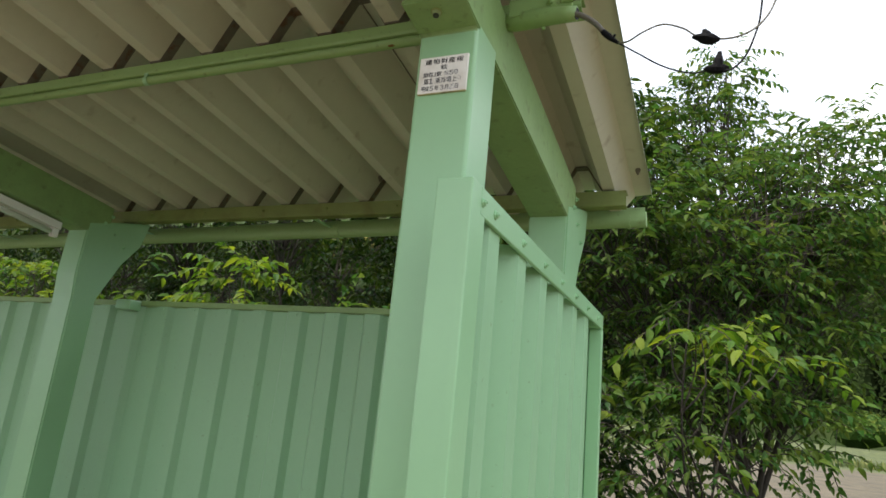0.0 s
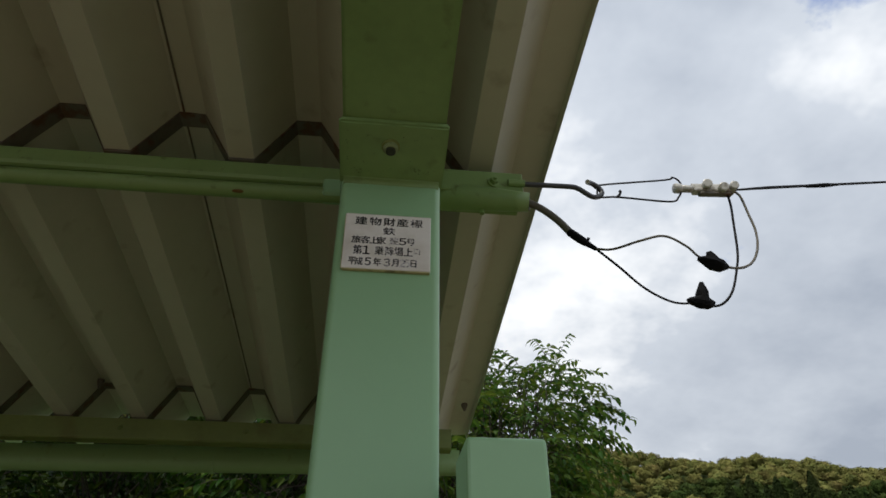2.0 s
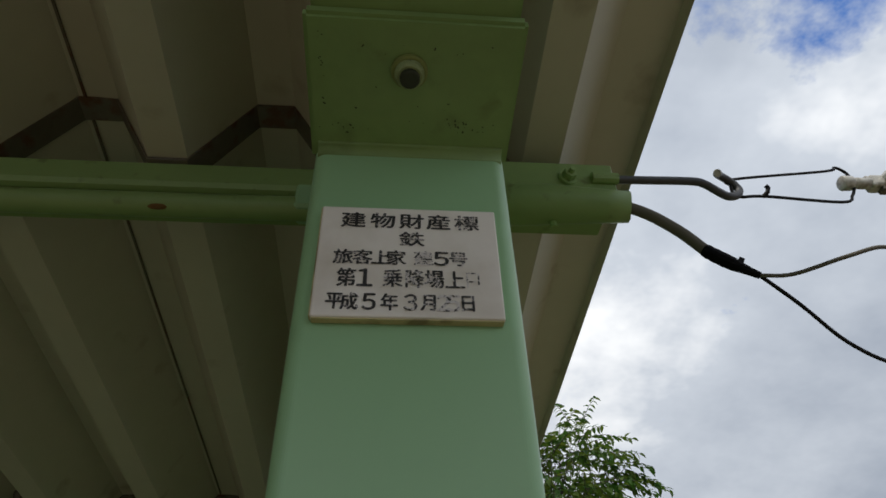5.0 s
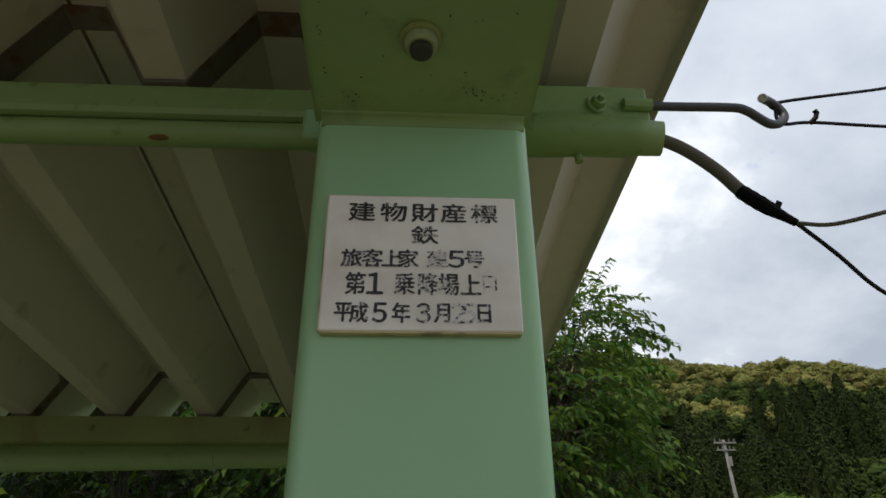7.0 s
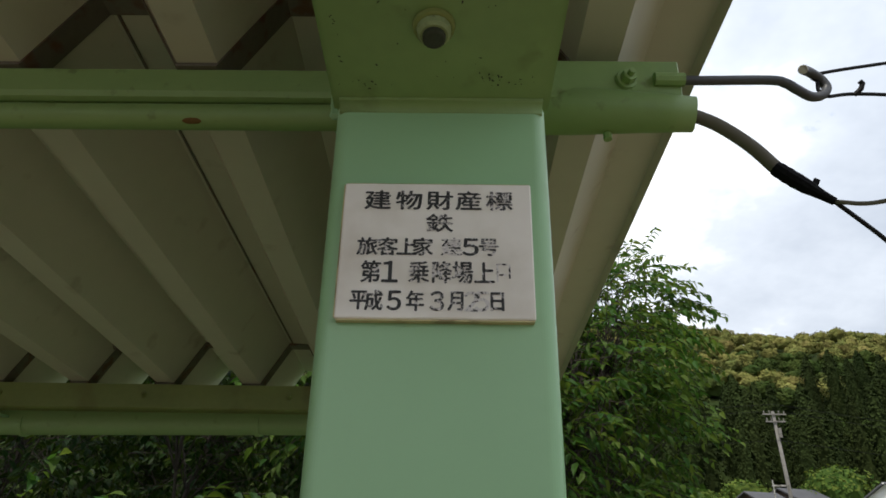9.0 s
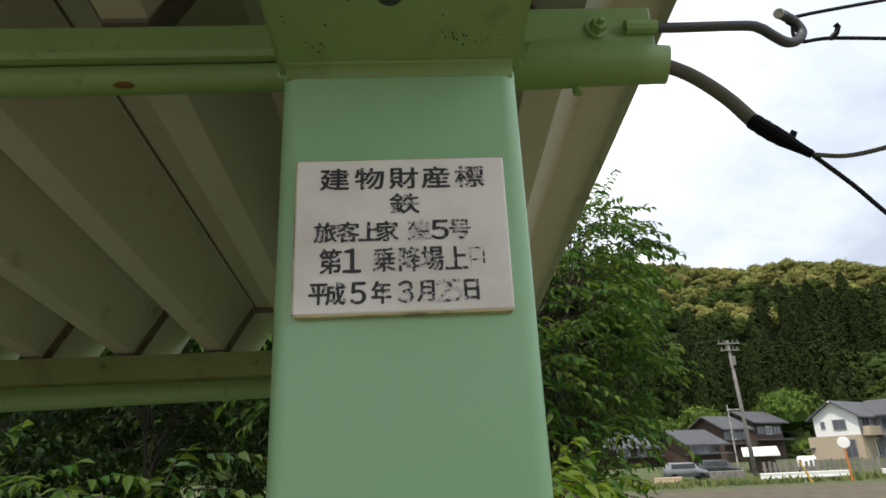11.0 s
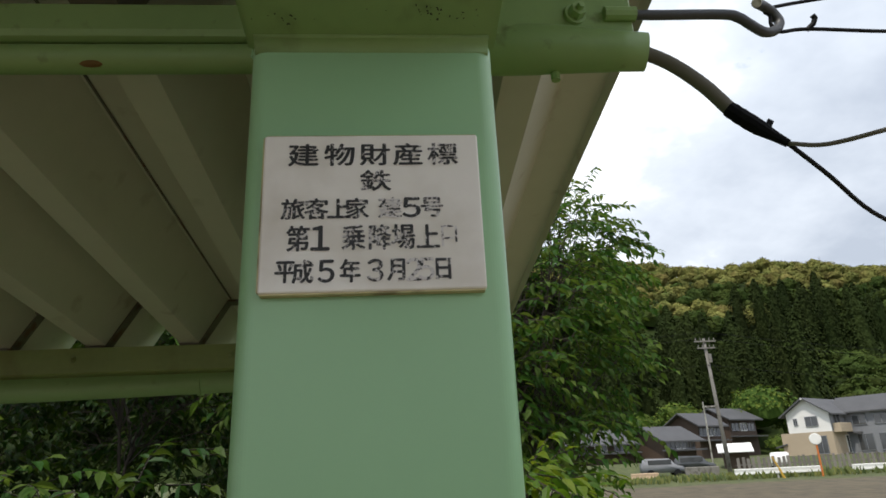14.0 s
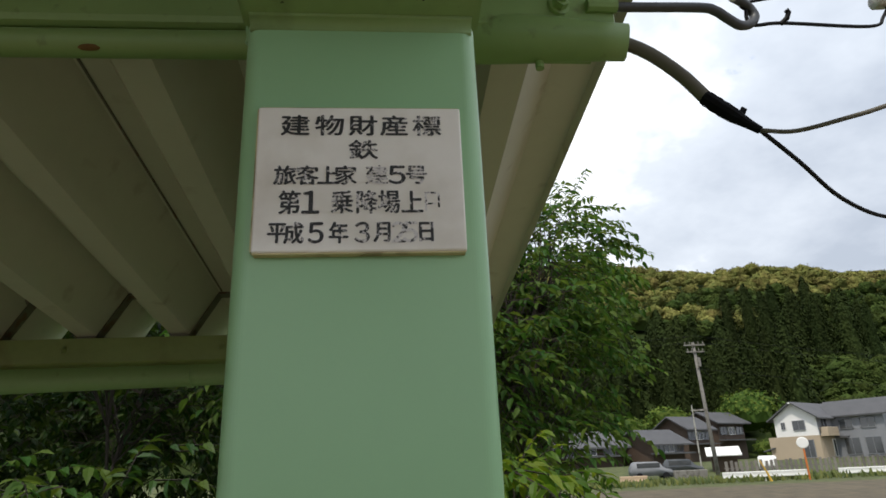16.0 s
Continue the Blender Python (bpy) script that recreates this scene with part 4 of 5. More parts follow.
def build_tree(name, label, base, clusters, leaf_mat, seed, trunk_radius=0.07, leaf=0.10, twig=0.5, fork=0.35, group=""):
    """Trunk, limbs to each cluster (centre, radii, number of twigs), and hanging leaves along the twigs."""
    rng = np.random.default_rng(seed)
    tree = thing(name, label, "tree", group=group)
    base = Vector(base)
    wood = bmesh.new()
    mid = Vector(np.mean([c[0] for c in clusters], axis=0))
    crotch = base.lerp(mid, fork)
    crotch.x, crotch.y = base.x * 0.7 + mid.x * 0.3, base.y * 0.7 + mid.y * 0.3
    tube(wood, spline([base, base.lerp(crotch, 0.5) + Vector((0.04, -0.03, 0)), crotch], 4), [trunk_radius * (1.25 - 0.06 * i) for i in range(9)], seg=10)
    places, ways, normals, sizes = [], [], [], []
    for centre, radii, count in clusters:
        c, r = Vector(centre), np.array(radii)
        limb = spline([crotch, crotch.lerp(c, 0.5) + Vector(rng.normal(0, 0.10, 3)), c], 5)
        n = len(limb)
        tube(wood, limb, [trunk_radius * (0.36 - 0.26 * i / n) for i in range(n)], seg=7)
        for t in range(count):
            d = rng.normal(0, 1, 3)
            d /= np.linalg.norm(d)
            p = np.array(c) + d * r * (rng.uniform(0.25, 1.0) ** 0.5)
            # sprays gather in level storeys, with gaps of shade between
            storey = 0.34
            p[2] = (round(p[2] / storey) + rng.normal(0, 0.15)) * storey
            way = d * np.array((1, 1, 0.5)) + rng.normal(0, 0.45, 3)
            way[2] = way[2] * 0.6 + 0.05
            way /= np.linalg.norm(way)
            length = twig * rng.uniform(0.6, 1.3)
            if t % 3 == 0:
                start = limb[int(rng.integers(n // 2, n))]
                tube(wood, spline([start, start.lerp(Vector(p), 0.55) + Vector(rng.normal(0, 0.05, 3)), Vector(p)], 2), [0.008, 0.007, 0.006, 0.0045, 0.0035], seg=4, caps=False)
            k = max(6, int(length / 0.035))
            u = np.linspace(0.05, 1, k)
            line = p + np.outer(u * length, way) - np.outer(u ** 2 * length * 0.35, (0, 0, 1))
            tube(wood, [line[0], line[k // 2], line[-1]], [0.005, 0.0035, 0.0015], seg=3, caps=False)
            side = np.cross(way, (0, 0, 1.0)) + 1e-6
            side /= np.linalg.norm(side)
            sign = np.where(np.arange(k) % 2 == 0, 1.0, -1.0)[:, None]
            w = side * sign * 0.8 + way * rng.uniform(0.3, 0.7, (k, 1)) + np.array((0, 0, -1.0)) * rng.uniform(0.15, 0.8, (k, 1)) + rng.normal(0, 0.18, (k, 3))
            nrm = np.array((0, 0, 1.0)) + rng.normal(0, 0.35, (k, 3)) + side * sign * 0.25
            places.append(line)
            ways.append(w)
            normals.append(nrm)
            sizes.append(leaf * rng.uniform(0.7, 1.15, k))
    part("trunk", wood, BARK, tree)
    v, f = leaf_arrays(np.concatenate(places), np.concatenate(ways), np.concatenate(normals), np.concatenate(sizes))
    crown = new("crown", mesh_np("crown", v, f, leaf_mat))
    crown.parent = tree
    return tree


build_tree("cherry_tree", "leafy green cherry tree with drooping leaves beyond the platform", (0.4, 6.6, -0.75), [
    ((0.35, 6.8, 3.5), (1.1, 1.1, 0.85), 330), ((1.28, 7.8, 4.2), (0.76, 0.85, 0.74), 340), ((0.22, 8.6, 6.15), (0.30, 0.40, 0.50), 60), ((-0.22, 8.5, 5.5), (0.60, 0.6, 0.55), 170), ((-0.75, 8.4, 4.9), (0.75, 0.7, 0.65), 190), ((0.25, 8.2, 4.55), (0.7, 0.6, 0.45), 150),
    ((-0.2, 6.1, 2.7), (0.9, 0.9, 0.8), 230), ((0.75, 6.8, 2.35), (0.55, 0.7, 0.32), 110), ((0.10, 6.2, 1.75), (0.7, 0.8, 0.35), 75),
    ((-0.9, 5.6, 3.1), (0.9, 0.8, 0.75), 190), ((0.3, 7.6, 1.3), (0.6, 0.8, 0.4), 20), ((0.55, 6.8, 1.62), (0.6, 0.6, 0.2), 46), ((1.25, 7.6, 3.05), (0.58, 0.7, 0.45), 180)], LEAF, 3, trunk_radius=0.085, leaf=0.108, twig=0.42)
build_tree("young_cherry_tree", "young cherry tree with leaves coloured bright for sunlit tips", (-0.05, 5.1, -0.75), [
    ((-0.10, 4.10, 2.18), (0.20, 0.20, 0.10), 7), ((0.24, 4.85, 2.02), (0.26, 0.26, 0.14), 11), ((-0.32, 4.35, 1.55), (0.30, 0.30, 0.2), 3)], LEAF_SUNLIT, 5, trunk_radius=0.03, leaf=0.12, twig=0.45, fork=0.5)
build_tree("cherry_sapling", "dark leafed cherry sapling below the larger tree", (0.3, 5.6, -0.75), [
    ((-0.25, 5.1, 1.25), (0.5, 0.5, 0.6), 44), ((0.10, 5.4, 1.35), (0.4, 0.5, 0.4), 18), ((-0.1, 5.6, 1.95), (0.45, 0.45, 0.35), 60)], LEAF, 7, trunk_radius=0.03, leaf=0.105, twig=0.4)
for i, (x, y, top, count) in enumerate(((-1.30, 4.2, 2.04, 26), (-1.85, 4.3, 2.14, 30), (-2.75, 4.5, 2.30, 46), (-3.7, 4.35, 2.5, 66), (-5.0, 4.5, 2.35, 60), (-6.4, 4.4, 2.55, 60), (-8.0, 4.5, 2.6, 60))):
    build_tree("cherry_shrub", "bright leafed cherry shrub behind the shelter wall", (x + 0.1, y + 0.3, -0.75), [
        ((x, y, top - 0.42), (0.50, 0.28, 0.32), count), ((x + 0.1, y + 0.25, top - 1.1), (0.6, 0.35, 0.5), count)], LEAF_SHRUB if i < 2 else LEAF_SUNLIT if i % 2 else LEAF, 90 + i, trunk_radius=0.03, leaf=0.112 if i < 2 else 0.125, twig=0.42, group="shrubs behind the shelter")
# backdrop trees, their leaf colour darkened to stand for deep shade
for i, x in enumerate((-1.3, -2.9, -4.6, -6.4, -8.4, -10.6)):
    build_tree("shade_tree", "leafy tree with thin trunk behind the shelter, leaves darkened for shade", (x + 0.2, 6.4, -0.75), [
        ((x, 6.0, 3.9), (1.15, 1.0, 0.75), 210), ((x + 0.2, 6.9, 2.9), (1.0, 0.7, 0.8), 110), ((x - 0.3, 7.3, 1.4), (1.0, 0.6, 0.9), 110)], LEAF_SHADED, 20 + i, trunk_radius=0.05, leaf=0.12, twig=0.42, fork=0.6, group="trees behind the shelter")
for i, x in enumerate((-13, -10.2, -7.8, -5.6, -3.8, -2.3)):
    build_tree("thicket_tree", "thicket tree with leaves coloured dark for deep shade", (x, 9.5, -0.75), [
        ((x, 9.4, 2.9), (1.6, 1.0, 1.3), 120), ((x + 0.8, 9.0, 1.2), (1.5, 0.9, 1.0), 110), ((x - 0.3, 10.5, 4.6), (1.7, 1.1, 1.2), 100)], LEAF_SHADED, 50 + i, trunk_radius=0.08, leaf=0.17, twig=0.8, group="thicket")


# ---- wooded hill ----
def hill_height(x, y):
    t = min(max((y - 88.0) / 215.0, 0.0), 1.0)
    s = t * t * (3 - 2 * t) * 0.45 + t * 0.55
    crest = 90.0 + 5.0 * noise.noise((x * 0.012, 3.0, 0)) + 3.0 * noise.noise((x * 0.03, 9.0, 0)) + 4.2 - 0.044 * x
    return 0.6 + crest * s + 3.0 * t * noise.noise((x * 0.02, y * 0.02, 5))


def build_hill():
    bm = bmesh.new()
    xs, ys = [-420 + 20 * i for i in range(45)], [80 + 12 * i for i in range(22)] + [420, 600]
    grid = [[bm.verts.new((x, y, hill_height(x, y) - (0 if y < 340 else (y - 340) * 0.2))) for x in xs] for y in ys]
    for a, b in zip(grid, grid[1:]):
        for i in range(len(xs) - 1):
            bm.faces.new((a[i], a[i + 1], b[i + 1], b[i]))
    hill = new("hill", mesh_of(bm, "hill", CEDAR, True))
    tagged(hill, "wooded hillside rising behind the houses", "hill", kind="structure")
    rng = np.random.default_rng(8)

    def crown_shape(seed, cedar, clumps):
        """An inner dark body and many small drooping sprays on it."""
        local = np.random.default_rng(int(seed * 10) + 1)
        body = bmesh.new()
        if cedar:
            bmesh.ops.create_cone(body, cap_ends=False, segments=8, radius1=0.13, radius2=0.05, depth=0.84, matrix=pose(0, 0, 0.46))
        else:
            bmesh.ops.create_icosphere(body, subdivisions=2, radius=0.385)
            for v in body.verts:
                q = v.co.normalized()
                v.co = v.co * (1 + 0.42 * noise.noise(q * 1.9 + Vector((seed, 3, 0))) + 0.26 * noise.noise(q * 5 + Vector((0, seed, 0))))
                v.co.z = v.co.z * 0.85 + 0.32
        bmesh.ops.triangulate(body, faces=body.faces[:])
        body.verts.index_update()
        vs = np.array([v.co for v in body.verts], np.float32)
        fs = np.array([[v.index for v in f.verts] for f in body.faces], np.int32)
        body.free()
        n = clumps
        ang = local.uniform(0, 2 * math.pi, n)
        if cedar:
            u = local.uniform(0.03, 1.0, n) ** 0.9
            rad = (0.155 * (1 - u ** 2.6) ** 0.9 + 0.010) * local.uniform(0.75, 1.2, n)
            p = np.stack([rad * np.cos(ang), rad * np.sin(ang), 0.03 + 0.96 * u], axis=1)
            out = np.stack([np.cos(ang), np.sin(ang), local.uniform(0.1, 1.1, n)], axis=1)
            size = local.uniform(0.010, 0.021, n)
        else:
            d = local.normal(0, 1, (n, 3))
            d /= np.linalg.norm(d, axis=1, keepdims=True)
            d[:, 2] = np.abs(d[:, 2]) * 0.95 - 0.15
            lump = np.array([1 + 0.42 * noise.noise(Vector(q) * 1.9 + Vector((seed, 3, 0))) for q in d])
            p = d * np.array((0.46, 0.46, 0.40)) * lump[:, None] * local.uniform(0.80, 1.18, (n, 1)) + np.array((0, 0, 0.32))
            out = d + local.normal(0, 0.38, (n, 3))
            size = local.uniform(0.034, 0.068, n) * (1.0 if n < 500 else 0.6)
        out /= np.linalg.norm(out, axis=1, keepdims=True)
        side = np.cross(out, (0, 0, 1.0)) + local.normal(0, 0.35, (n, 3))
        side /= np.linalg.norm(side, axis=1, keepdims=True)
        up = np.cross(side, out)
        s = size[:, None]
        quad = np.stack([p - side * s * 0.8 - up * s * 0.2, p - up * s * 1.0 + out * s * 0.5, p + side * s * 0.8 + up * s * 0.1, p + up * s * 0.9 - out * s * 0.1], axis=1).reshape(-1, 3)
        k = 4 * np.arange(n)[:, None] + len(vs)
        tri = np.concatenate([k + np.array((0, 1, 2)), k + np.array((0, 2, 3))])
        return np.concatenate([vs, quad]).astype(np.float32), np.concatenate([fs, tri]).astype(np.int32)

    def spread(name, label, mat, shapes, spots):
        V, F, n = [], [], 0
        for i, (x, y, z, w, h) in enumerate(spots):
            vs, fs = shapes[i % len(shapes)]
            a = rng.uniform(0, 6.28)
            ca, sa = math.cos(a), math.sin(a)
            V.append(np.stack([x + w * (vs[:, 0] * ca - vs[:, 1] * sa), y + w * (vs[:, 0] * sa + vs[:, 1] * ca), z + h * vs[:, 2]], axis=1))
            F.append(fs + n)
            n += len(vs)
        ob = new(name, mesh_np(name, np.concatenate(V), np.concatenate(F), mat, False))
        tagged(ob, label, "woodland", kind="stuff")

    broad, cedars, bushy = [crown_shape(s * 3.7, False, 340) for s in range(6)], [crown_shape(s * 2.3, True, 1500) for s in range(5)], [crown_shape(s * 5.1 + 1, False, 900) for s in range(4)]
    spots, tall, ridge = [], [], []
    y = 92.0
    while y < 312:
        step = 5.2 + (y - 92) * 0.012
        x = -0.75 * y
        while x < 1.15 * y:
            px, py = x + rng.uniform(-2.2, 2.2), y + rng.uniform(-2, 2)
            z = hill_height(px, py)
            patch = noise.noise((px * 0.018, py * 0.022, 1.7)) + 0.35 * noise.noise((px * 0.06, py * 0.06, 4))
            if py < 101:
                x += step
                continue
            if (py < 128 and px < 0.57 * py + 3 and patch > -0.30) or (py < 165 and patch > 0.22):
                if rng.uniform() < 0.30:
                    x += step * 0.6
                    continue
                hgt = rng.uniform(12.0, 22.0) * (0.9 if py > 118 else 1)
                tall.append((px, py, z, hgt * 0.86 * rng.uniform(0.75, 1.15), hgt))
            else:
                w = rng.uniform(4.0, 9.0) * (0.8 + (y - 92) * 0.0011)
                (ridge if py + 62 * patch > 205 else spots).append((px, py, z + w * 0.10, w, w * rng.uniform(0.75, 1.05)))
            x += step * rng.uniform(0.85, 1.15)
        y += step * 1.05
    spread("broadleaf_wood", "olive and yellow-green broadleaf trees covering the hill", WOOD_FAR, broad, spots)
    # same crown shapes, in the tone that carries the sunlight
    spread("ridge_wood", "broadleaf trees along the ridge, coloured bright yellow-green for sunlight", RIDGE_WOOD, broad, ridge)
    spread("cedar_wood", "dark green cedar plantation at the foot of the hill", CEDAR, cedars, tall)
    low = []
    for x, y, w, h, lift in ((53.0, 95, 9, 8.5, 4.0), (47.5, 94, 6, 6, 2.5), (40.0, 94, 8, 7.5, 2.5), (50.0, 86, 4, 3.6, 0), (48.6, 80, 2.6, 2.4, 0), (34.0, 94, 7, 6, 2), (58, 94, 7, 6, 2), (66, 95, 8, 7, 2.5), (74, 96, 8, 7, 2), (24, 88, 7, 5, 0.5), (29.5, 88, 6, 5, 0.5), (15, 86, 7, 6, 0), (82, 98, 9, 7, 2)):
        low.append((x, y, ground_height(x, y) + lift, w, h))
    spread("village_trees", "fresh green garden trees among the houses", GARDEN, bushy, low)


build_hill()


# ---- village across the field ----
def gable_roof(bm, w, d, eave, rise, over=0.5, thick=0.18):
    """Two slabs over a house of width w (x) and length d (y), ridge along y."""
    for s in (-1, 1):
        k = rise / (w / 2)
        x1 = s * (w / 2 + over)
        z1 = eave - k * over
        pts = [(0, eave + rise), (x1, z1), (x1, z1 + thick), (0, eave + rise + thick)]
        a = [bm.verts.new((x, -over, z)) for x, z in pts]
        b = [bm.verts.new((x, d + over, z)) for x, z in pts]
        bm.faces.new(a)
        bm.faces.new(b[::-1])
        for i in range(4):
            bm.faces.new((a[i], b[i], b[(i + 1) % 4], a[(i + 1) % 4]))
    bmesh.ops.recalc_face_normals(bm, faces=bm.faces[:])
    return bm


def gable_walls(bm, w, d, low, eave, rise):
    pts = [(-w / 2, low), (w / 2, low), (w / 2, eave), (0, eave + rise), (-w / 2, eave)]
    a = [bm.verts.new((x, 0, z)) for x, z in pts]
    b = [bm.verts.new((x, d, z)) for x, z in pts]
    bm.faces.new(a)
    bm.faces.new(b[::-1])
    for i in range(5):
        bm.faces.new((a[i], b[i], b[(i + 1) % 5], a[(i + 1) % 5]))
    bmesh.ops.recalc_face_normals(bm, faces=bm.faces[:])
    return bm


def window(parent, x, y, z, w, h, face="front", mat=None):
    """A framed pane: front faces -y, side faces +x."""
    def turned(bm):
        if face == "side":
            bmesh.ops.transform(bm, matrix=pose(x, y, z, 0, 0, 90), verts=bm.verts[:])
        else:
            bmesh.ops.transform(bm, matrix=pose(x, y, z), verts=bm.verts[:])
        return bm
    pane = part("window", turned(boxed(-w / 2, w / 2, -0.05, 0.02, -h / 2, h / 2)), GLASS, parent)
    bm = bmesh.new()
    for x0, x1, z0, z1 in ((-w / 2 - 0.06, w / 2 + 0.06, h / 2, h / 2 + 0.07), (-w / 2 - 0.06, w / 2 + 0.06, -h / 2 - 0.07, -h / 2), (-w / 2 - 0.06, -w / 2, -h / 2, h / 2), (w / 2, w / 2 + 0.06, -h / 2, h / 2), (-0.025, 0.025, -h / 2, h / 2)):
        box(bm, x0, x1, -0.09, 0.02, z0, z1)
    part("window_frame", turned(bm), mat or WALL_GREY, pane)


def put(ob, x, y, turn, lift=0.0, size=1.0):
    ob.matrix_basis = pose(x, y, ground_height(x, y) + lift, 0, 0, turn) @ Matrix.Scale(size, 4)


def build_white_house():
    house = thing("white_house", "two-storey house with white gable, beige ground floor and grey tiled roof", "house")
    w, d = 5.2, 9.5
    part("lower_wall", boxed(-w / 2 - 1.05, w / 2 + 0.04, -0.04, d, -0.6, 2.75), WALL_BEIGE, house)
    part("upper_wall", gable_walls(bmesh.new(), w, d, 2.75, 5.1, 1.75), WALL_WHITE, house)
    part("roof", gable_roof(bmesh.new(), w, d, 5.1, 1.75, over=0.65), TILE, house)
    part("barge_board", boxed(-0.1, 0.1, -0.68, -0.60, 6.75, 6.95), WALL_WHITE, house)
    window(house, 0.45, -0.02, 4.05, 1.4, 1.1)
    window(house, -1.5, -0.02, 4.1, 0.4, 0.75)
    window(house, 1.2, -0.06, 1.2, 1.2, 2.0)
    # grey sheet over the white side wall, standing in for its shaded tone
    part("side_cladding", boxed(w / 2, w / 2 + 0.08, 0.1, d - 0.1, 2.8, 5.0), WALL_GREY, house)
    window(house, w / 2 + 0.09, 1.7, 4.1, 1.8, 1.2, "side")
    window(house, w / 2 + 0.09, 5.2, 4.1, 1.8, 1.2, "side")
    part("balcony", boxed(w / 2 + 0.08, w / 2 + 1.0, 0.3, 3.6, 2.6, 3.7, bevel=0.03), WALL_BEIGE, house)
    part("porch_roof", boxed(w / 2 + 0.05, w / 2 + 1.6, 3.8, 9.0, 2.6, 2.85, m=pose(0, 0, 0, 0, 4, 0)), TILE, house)
    for y in (4.2, 6.0, 7.8):
        window(house, w / 2 + 0.06, y, 1.2, 1.4, 2.0, "side", WHITE)
    part("lean_to_roof", boxed(-w / 2 - 1.5, -w / 2 + 0.02, -0.35, 9.0, 2.06, 2.22, m=pose(0, 0, 0, 0, -14, 0)), TILE, house)
    # second wing behind, ridge a little higher
    bm = gable_walls(bmesh.new(), 6.0, 7.0, 0.0, 5.2, 1.7)
    bmesh.ops.transform(bm, matrix=pose(8.6, 7.4, 0, 0, 0, 90), verts=bm.verts[:])
    part("wing_wall", bm, WALL_GREY, house)
    bm = gable_roof(bmesh.new(), 6.0, 7.0, 5.2, 1.7, over=0.6)
    bmesh.ops.transform(bm, matrix=pose(8.6, 7.4, 0, 0, 0, 90), verts=bm.verts[:])
    part("wing_roof", bm, TILE, house)
    for x, z, wide, high in ((4.3, 4.0, 1.5, 1.1), (6.8, 4.0, 1.6, 1.1), (4.6, 1.3, 1.7, 1.9), (7.0, 1.3, 1.7, 1.9)):
        window(house, x, 4.38, z, wide, high)
    put(house, 44.9, 71.5, -56, size=0.88)


def build_old_house(x, y, w, d, eave, rise, turn, label, wall=None, two=False):
    house = thing("old_house", label, "house", group="village houses")
    part("wall", gable_walls(bmesh.new(), w, d, -0.2, eave, rise), wall or WALL_DARK, house)
    part("roof", gable_roof(bmesh.new(), w, d, eave, rise, over=0.8), TILE, house)
    part("eave_roof", boxed(w / 2, w / 2 + 1.2, -0.4, d + 0.4, eave * 0.52, eave * 0.52 + 0.15, m=pose(0, 0, 0, 0, 3, 0)), TILE, house)
    for k in range(3):
        window(house, w / 2 + 0.03, d * (0.2 + 0.3 * k), eave * 0.75, 1.4, 0.9, "side", WHITE if k == 1 else None)
    put(house, x, y, turn)


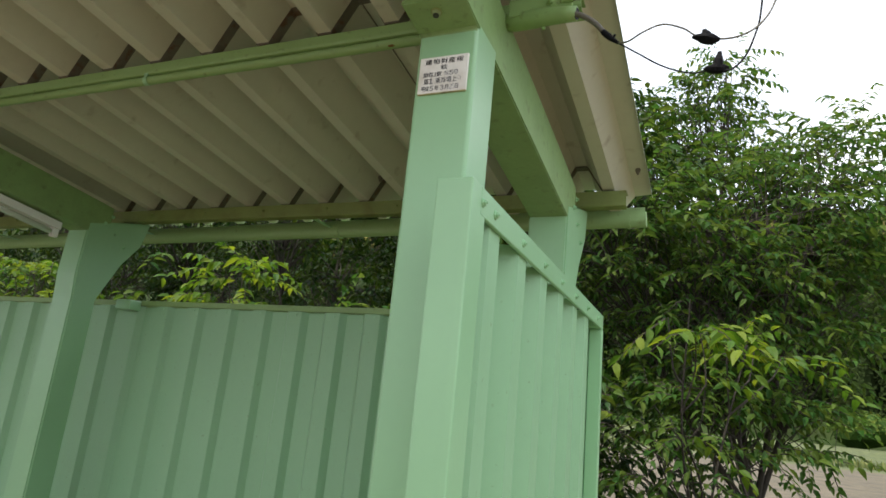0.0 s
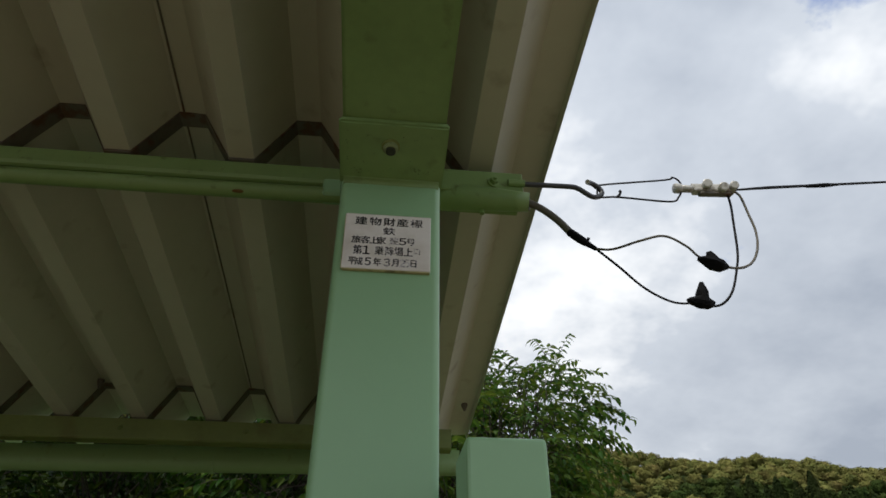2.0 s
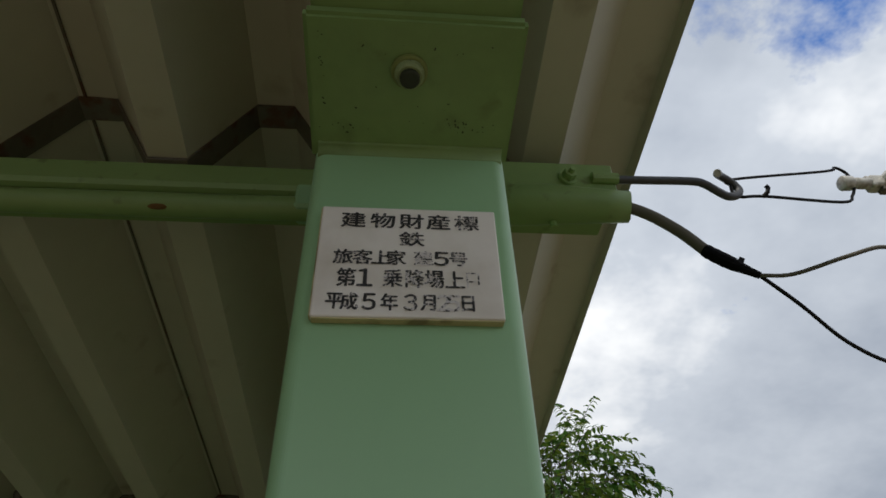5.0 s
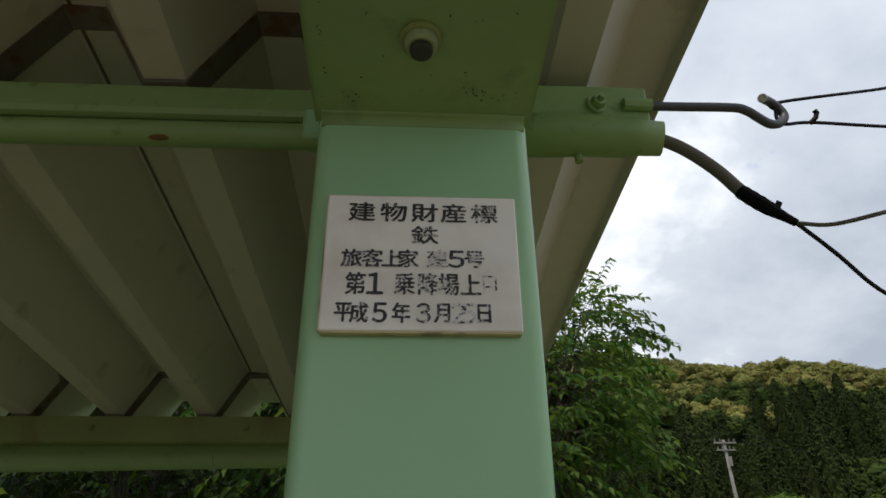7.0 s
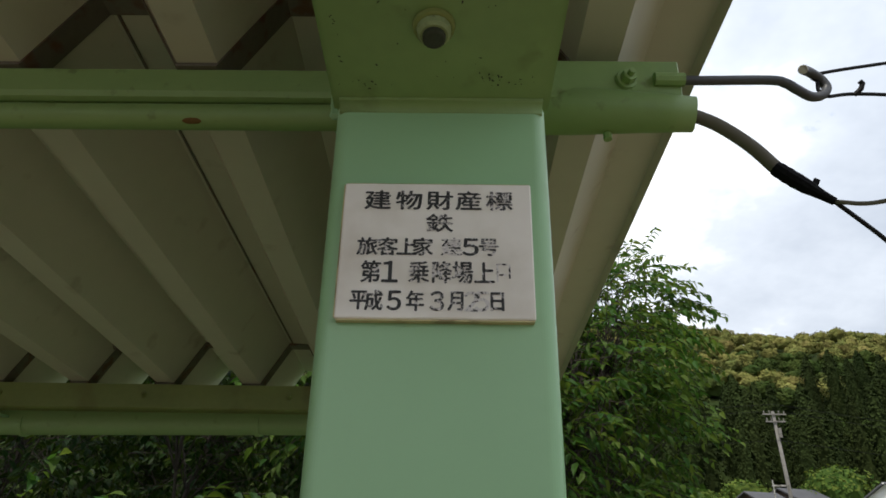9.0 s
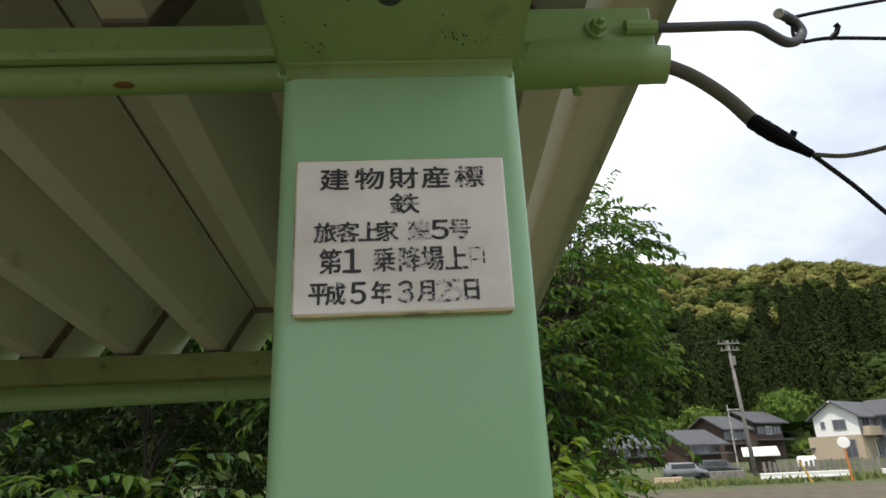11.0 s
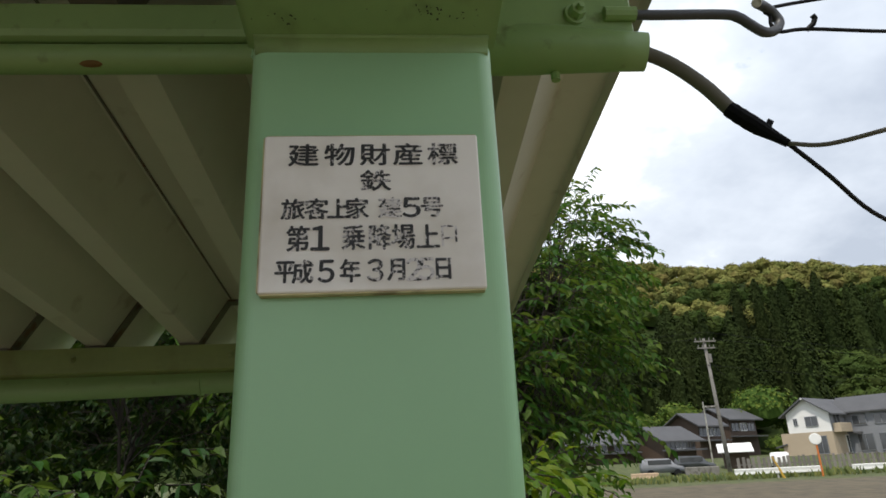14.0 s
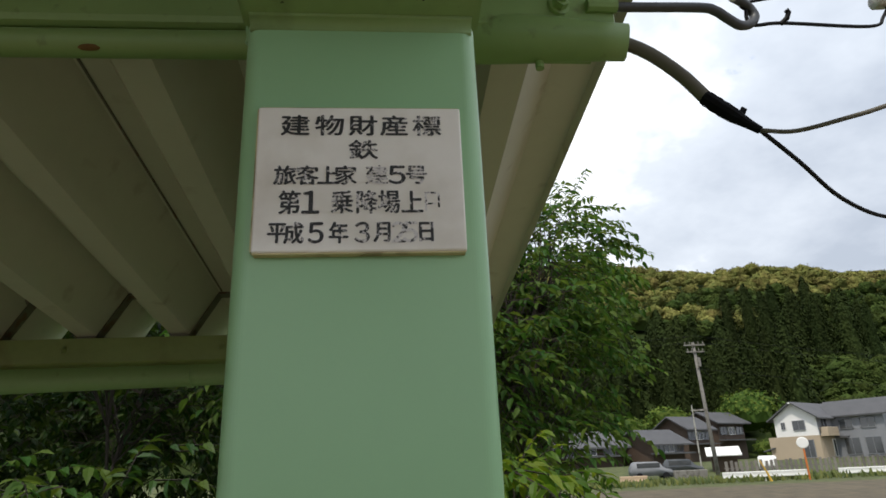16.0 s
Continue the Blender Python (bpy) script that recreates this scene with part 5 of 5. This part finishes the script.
def build_village():
    build_white_house()
    build_old_house(43.0, 90, 5.0, 6.0, 5.0, 1.3, -62, "dark two-storey farmhouse with grey tiled roof")
    build_old_house(36.0, 84, 4.5, 4.5, 4.2, 1.3, -62, "brown timber farmhouse with grey tiled roof")
    build_old_house(27.5, 75, 5.0, 5.0, 2.4, 1.3, -66, "low grey tiled outbuilding among trees")
    build_old_house(17.5, 76, 5.0, 8.0, 2.4, 1.4, -80, "low dark farm building under grey tiles")
    shed = thing("garden_shed", "small open shed with pale metal roof", "shed")
    part("shed_wall", boxed(-1.1, 1.1, 0, 2.0, -0.1, 1.5, bevel=0.03), WALL_DARK, shed)
    part("shed_roof", boxed(-1.5, 1.5, -0.4, 2.4, 1.72, 1.80, m=pose(0, 0, -0.15, 16, 0, 0)), WHITE, shed)
    put(shed, 30.0, 60, -25)

    pole = thing("utility_pole", "leaning grey concrete utility pole with crossarms", "utility pole")
    part("shaft", tubed([(0, 0, -0.5), (-0.12, 0, 5), (-0.26, 0, 10.6)], [0.175, 0.145, 0.115], seg=12), POLE, pole, smooth=True)
    for z, half in ((10.3, 0.9), (9.75, 0.75)):
        x = -0.26 + (10.6 - z) * 0.025
        arm = part("crossarm", boxed(x - half, x + half, -0.2, -0.1, z, z + 0.1), POLE, pole)
        for k in (-0.85, -0.4, 0.4, 0.85):
            part("insulator", tubed([(x + k * half, -0.15, z + 0.1), (x + k * half, -0.15, z + 0.22), (x + k * half, -0.15, z + 0.34)], [0.03, 0.045, 0.02], seg=8), POLE, arm)
    part("transformer", tubed([(-0.15, -0.3, 8.6), (-0.15, -0.3, 9.3)], 0.14, seg=10), POLE, pole)
    part("guy_wire", tubed([(-0.4, 0, 9.0), (1.1, 0.3, 7.6)], 0.02, seg=5), DARK_WIRE, pole)
    put(pole, 24.65, 51.0, 0)
    small = thing("thin_pole", "thin grey service pole beside the farmhouses", "utility pole")
    part("shaft", tubed([(0, 0, -0.3), (0, 0, 6.0)], [0.09, 0.06], seg=8), CONCRETE, small)
    part("crossarm", boxed(-0.1, 1.2, -0.06, 0.06, 5.4, 5.55), CONCRETE, small)
    put(small, 30.6, 66, 0)
    for k, (z0, z1, y1) in enumerate(((10.9, 9.5, 60), (10.4, 8.8, 60), (8.2, 7.0, 60))):
        line = thing("village_wire", "thin dark wire strung from the utility pole", "wire", group="village wires")
        pts = [Vector((24.5, 50.85, z0 + 0.6)).lerp(Vector((-60, y1, z1)), i / 16) - Vector((0, 0, 7 * (i / 16) * (1 - i / 16) * 0.5)) for i in range(17)]
        part("strand", tubed(pts, 0.012, seg=4), DARK_WIRE, line)
        part("strand", tubed([Vector((24.5, 50.85, z0 + 0.6)).lerp(Vector((95, 66, z1 + 1)), i / 16) - Vector((0, 0, 6 * (i / 16) * (1 - i / 16))) for i in range(17)], 0.012, seg=4), DARK_WIRE, line)

    def guard(x, y, length, turn, label="white guard rail along the field road", colour=None, post=3):
        g = thing("guard_rail", label, "guard rail", group="guard rails")
        outline = [(0.0, 0.50), (-0.03, 0.54), (-0.01, 0.66), (-0.01, 0.71), (-0.03, 0.84), (0.0, 0.88), (0.03, 0.88), (0.03, 0.50)]
        bm = prism(bmesh.new(), outline, 0, length)
        part("beam", bm, colour or WHITE, g)
        for i in range(post):
            part("post", tubed([(0.25 + (length - 0.5) * i / (post - 1), 0.08, -0.05), (0.25 + (length - 0.5) * i / (post - 1), 0.08, 0.8)], 0.08, seg=8), colour or WHITE, g)
        put(g, x, y, turn, -0.26)

    guard(21.2, 43.6, 5.7, -4)
    guard(29.0, 43.2, 6.5, -4)
    guard(37.0, 42.8, 6.5, -4)
    guard(15.1, 46.0, 1.9, -4, "faded orange guard rail end", PALE_ORANGE, 2)
    mirror = thing("road_mirror", "round road mirror on an orange post", "mirror")
    part("post", tubed([(0, 0, -0.3), (0.0, 0, 2.5)], 0.06, seg=10), ORANGE, mirror)
    bm = bmesh.new()
    tube(bm, [(0, -0.10, 2.4), (0, -0.07, 2.4), (0, -0.062, 2.4)], [0.32, 0.36, 0.32], seg=24)
    part("mirror_back", bm, WHITE, mirror, "white disc")
    put(mirror, 26.5, 42.6, -30, -0.12)
    stake = thing("yellow_marker", "leaning yellow marker post by the road", "marker post")
    part("post", tubed([(0, 0, -0.2), (-0.7, 0, 1.3)], 0.05, seg=8), YELLOW, stake)
    part("brace", tubed([(-0.1, 0, -0.2), (-0.35, 0, 0.6)], 0.07, seg=8), YELLOW, stake)
    put(stake, 24.2, 42.9, 0)

    def car(x, y, turn, colour, label):
        c = thing("parked_car", label, "car", group="parked cars")
        bm = bmesh.new()
        prof = [(-1.7, 0.3), (1.7, 0.3), (1.7, 0.75), (1.0, 0.9), (0.6, 1.42), (-1.35, 1.46), (-1.7, 0.95)]
        a, b = [bm.verts.new((px, -0.72, pz)) for px, pz in prof], [bm.verts.new((px, 0.72, pz)) for px, pz in prof]
        bm.faces.new(a)
        bm.faces.new(b[::-1])
        for i in range(len(prof)):
            bm.faces.new((a[i], b[i], b[(i + 1) % len(prof)], a[(i + 1) % len(prof)]))
        bmesh.ops.recalc_face_normals(bm, faces=bm.faces[:])
        bmesh.ops.bevel(bm, geom=bm.edges[:], offset=0.09, segments=2, affect="EDGES")
        part("body", bm, colour, c, smooth=True)
        for sy in (-0.735, 0.725):
            part("side_window", boxed(-1.25, 0.65, sy, sy + 0.01, 0.95, 1.32), GLASS, c)
        for px in (-1.1, 1.1):
            for sy in (-0.75, 0.58):
                part("wheel", tubed([(px, sy, 0.29), (px, sy + 0.17, 0.29)], 0.29, seg=14), DARK_WIRE, c)
        put(c, x, y, turn)

    car(32.3, 57.0, 60, WHITE, "white van parked by the fence")
    car(21.3, 56, -8, WALL_GREY, "silver car parked by the outbuilding")
    car(25.0, 58, -12, GLASS, "dark car parked by the outbuilding")

    fence = thing("board_fence", "bleached upright board fence along the garden", "fence")
    board = mesh_of(boxed(-0.12, 0.12, -0.02, 0.02, 0.0, 1.35, bevel=0.01), "board", FENCE)
    for i in range(46):
        placed("board", board, fence, pose(0.42 * i, 0, -0.1 + 0.06 * math.sin(i * 2.1), 0, 2 * math.sin(i * 1.7), 0))
    part("fence_rail", boxed(-0.2, 19.2, 0.03, 0.07, 0.7, 0.78), FENCE, fence)
    put(fence, 25.3, 50.8, 3)
    wall = thing("field_wall", "low grey stone retaining wall below the road", "wall")
    part("stone_face", boxed(-1.3, 1.3, -0.2, 0.2, -0.2, 0.75, bevel=0.05), POLE, wall)
    put(wall, 22.9, 52.0, -4)


build_village()


# tall dry grass and weeds along the verge
def build_grass():
    rng = np.random.default_rng(12)
    n = 5000
    x, y = rng.uniform(-6, 48, n), rng.choice([0.0, 1.0], n) * rng.uniform(42.3, 47, n)
    near = y < 1
    x[near], y[near] = rng.uniform(-3, 16, near.sum()), rng.uniform(11, 14, near.sum())
    z = np.array([ground_height(a, b) for a, b in zip(x, y)])
    places = np.stack([x, y, z - 0.02], axis=1)
    ways = np.stack([rng.normal(0, 0.25, n), rng.normal(0, 0.25, n), np.ones(n)], axis=1)
    v, f = leaf_arrays(places, ways, np.stack([rng.normal(0, 1, n), -np.ones(n), np.zeros(n)], axis=1), rng.uniform(0.25, 0.6, n))
    ob = new("verge_grass", mesh_np("verge_grass", v, f, GRASS))
    tagged(ob, "tufts of green and straw grass beside the field", "grass", kind="stuff")


GRASS = material("verge_grass", (0.10, 0.125, 0.032), 0.8, vary=0.3, big=0.6, fine=10, bump=0, island=0.8, translucent=0.2)
build_grass()
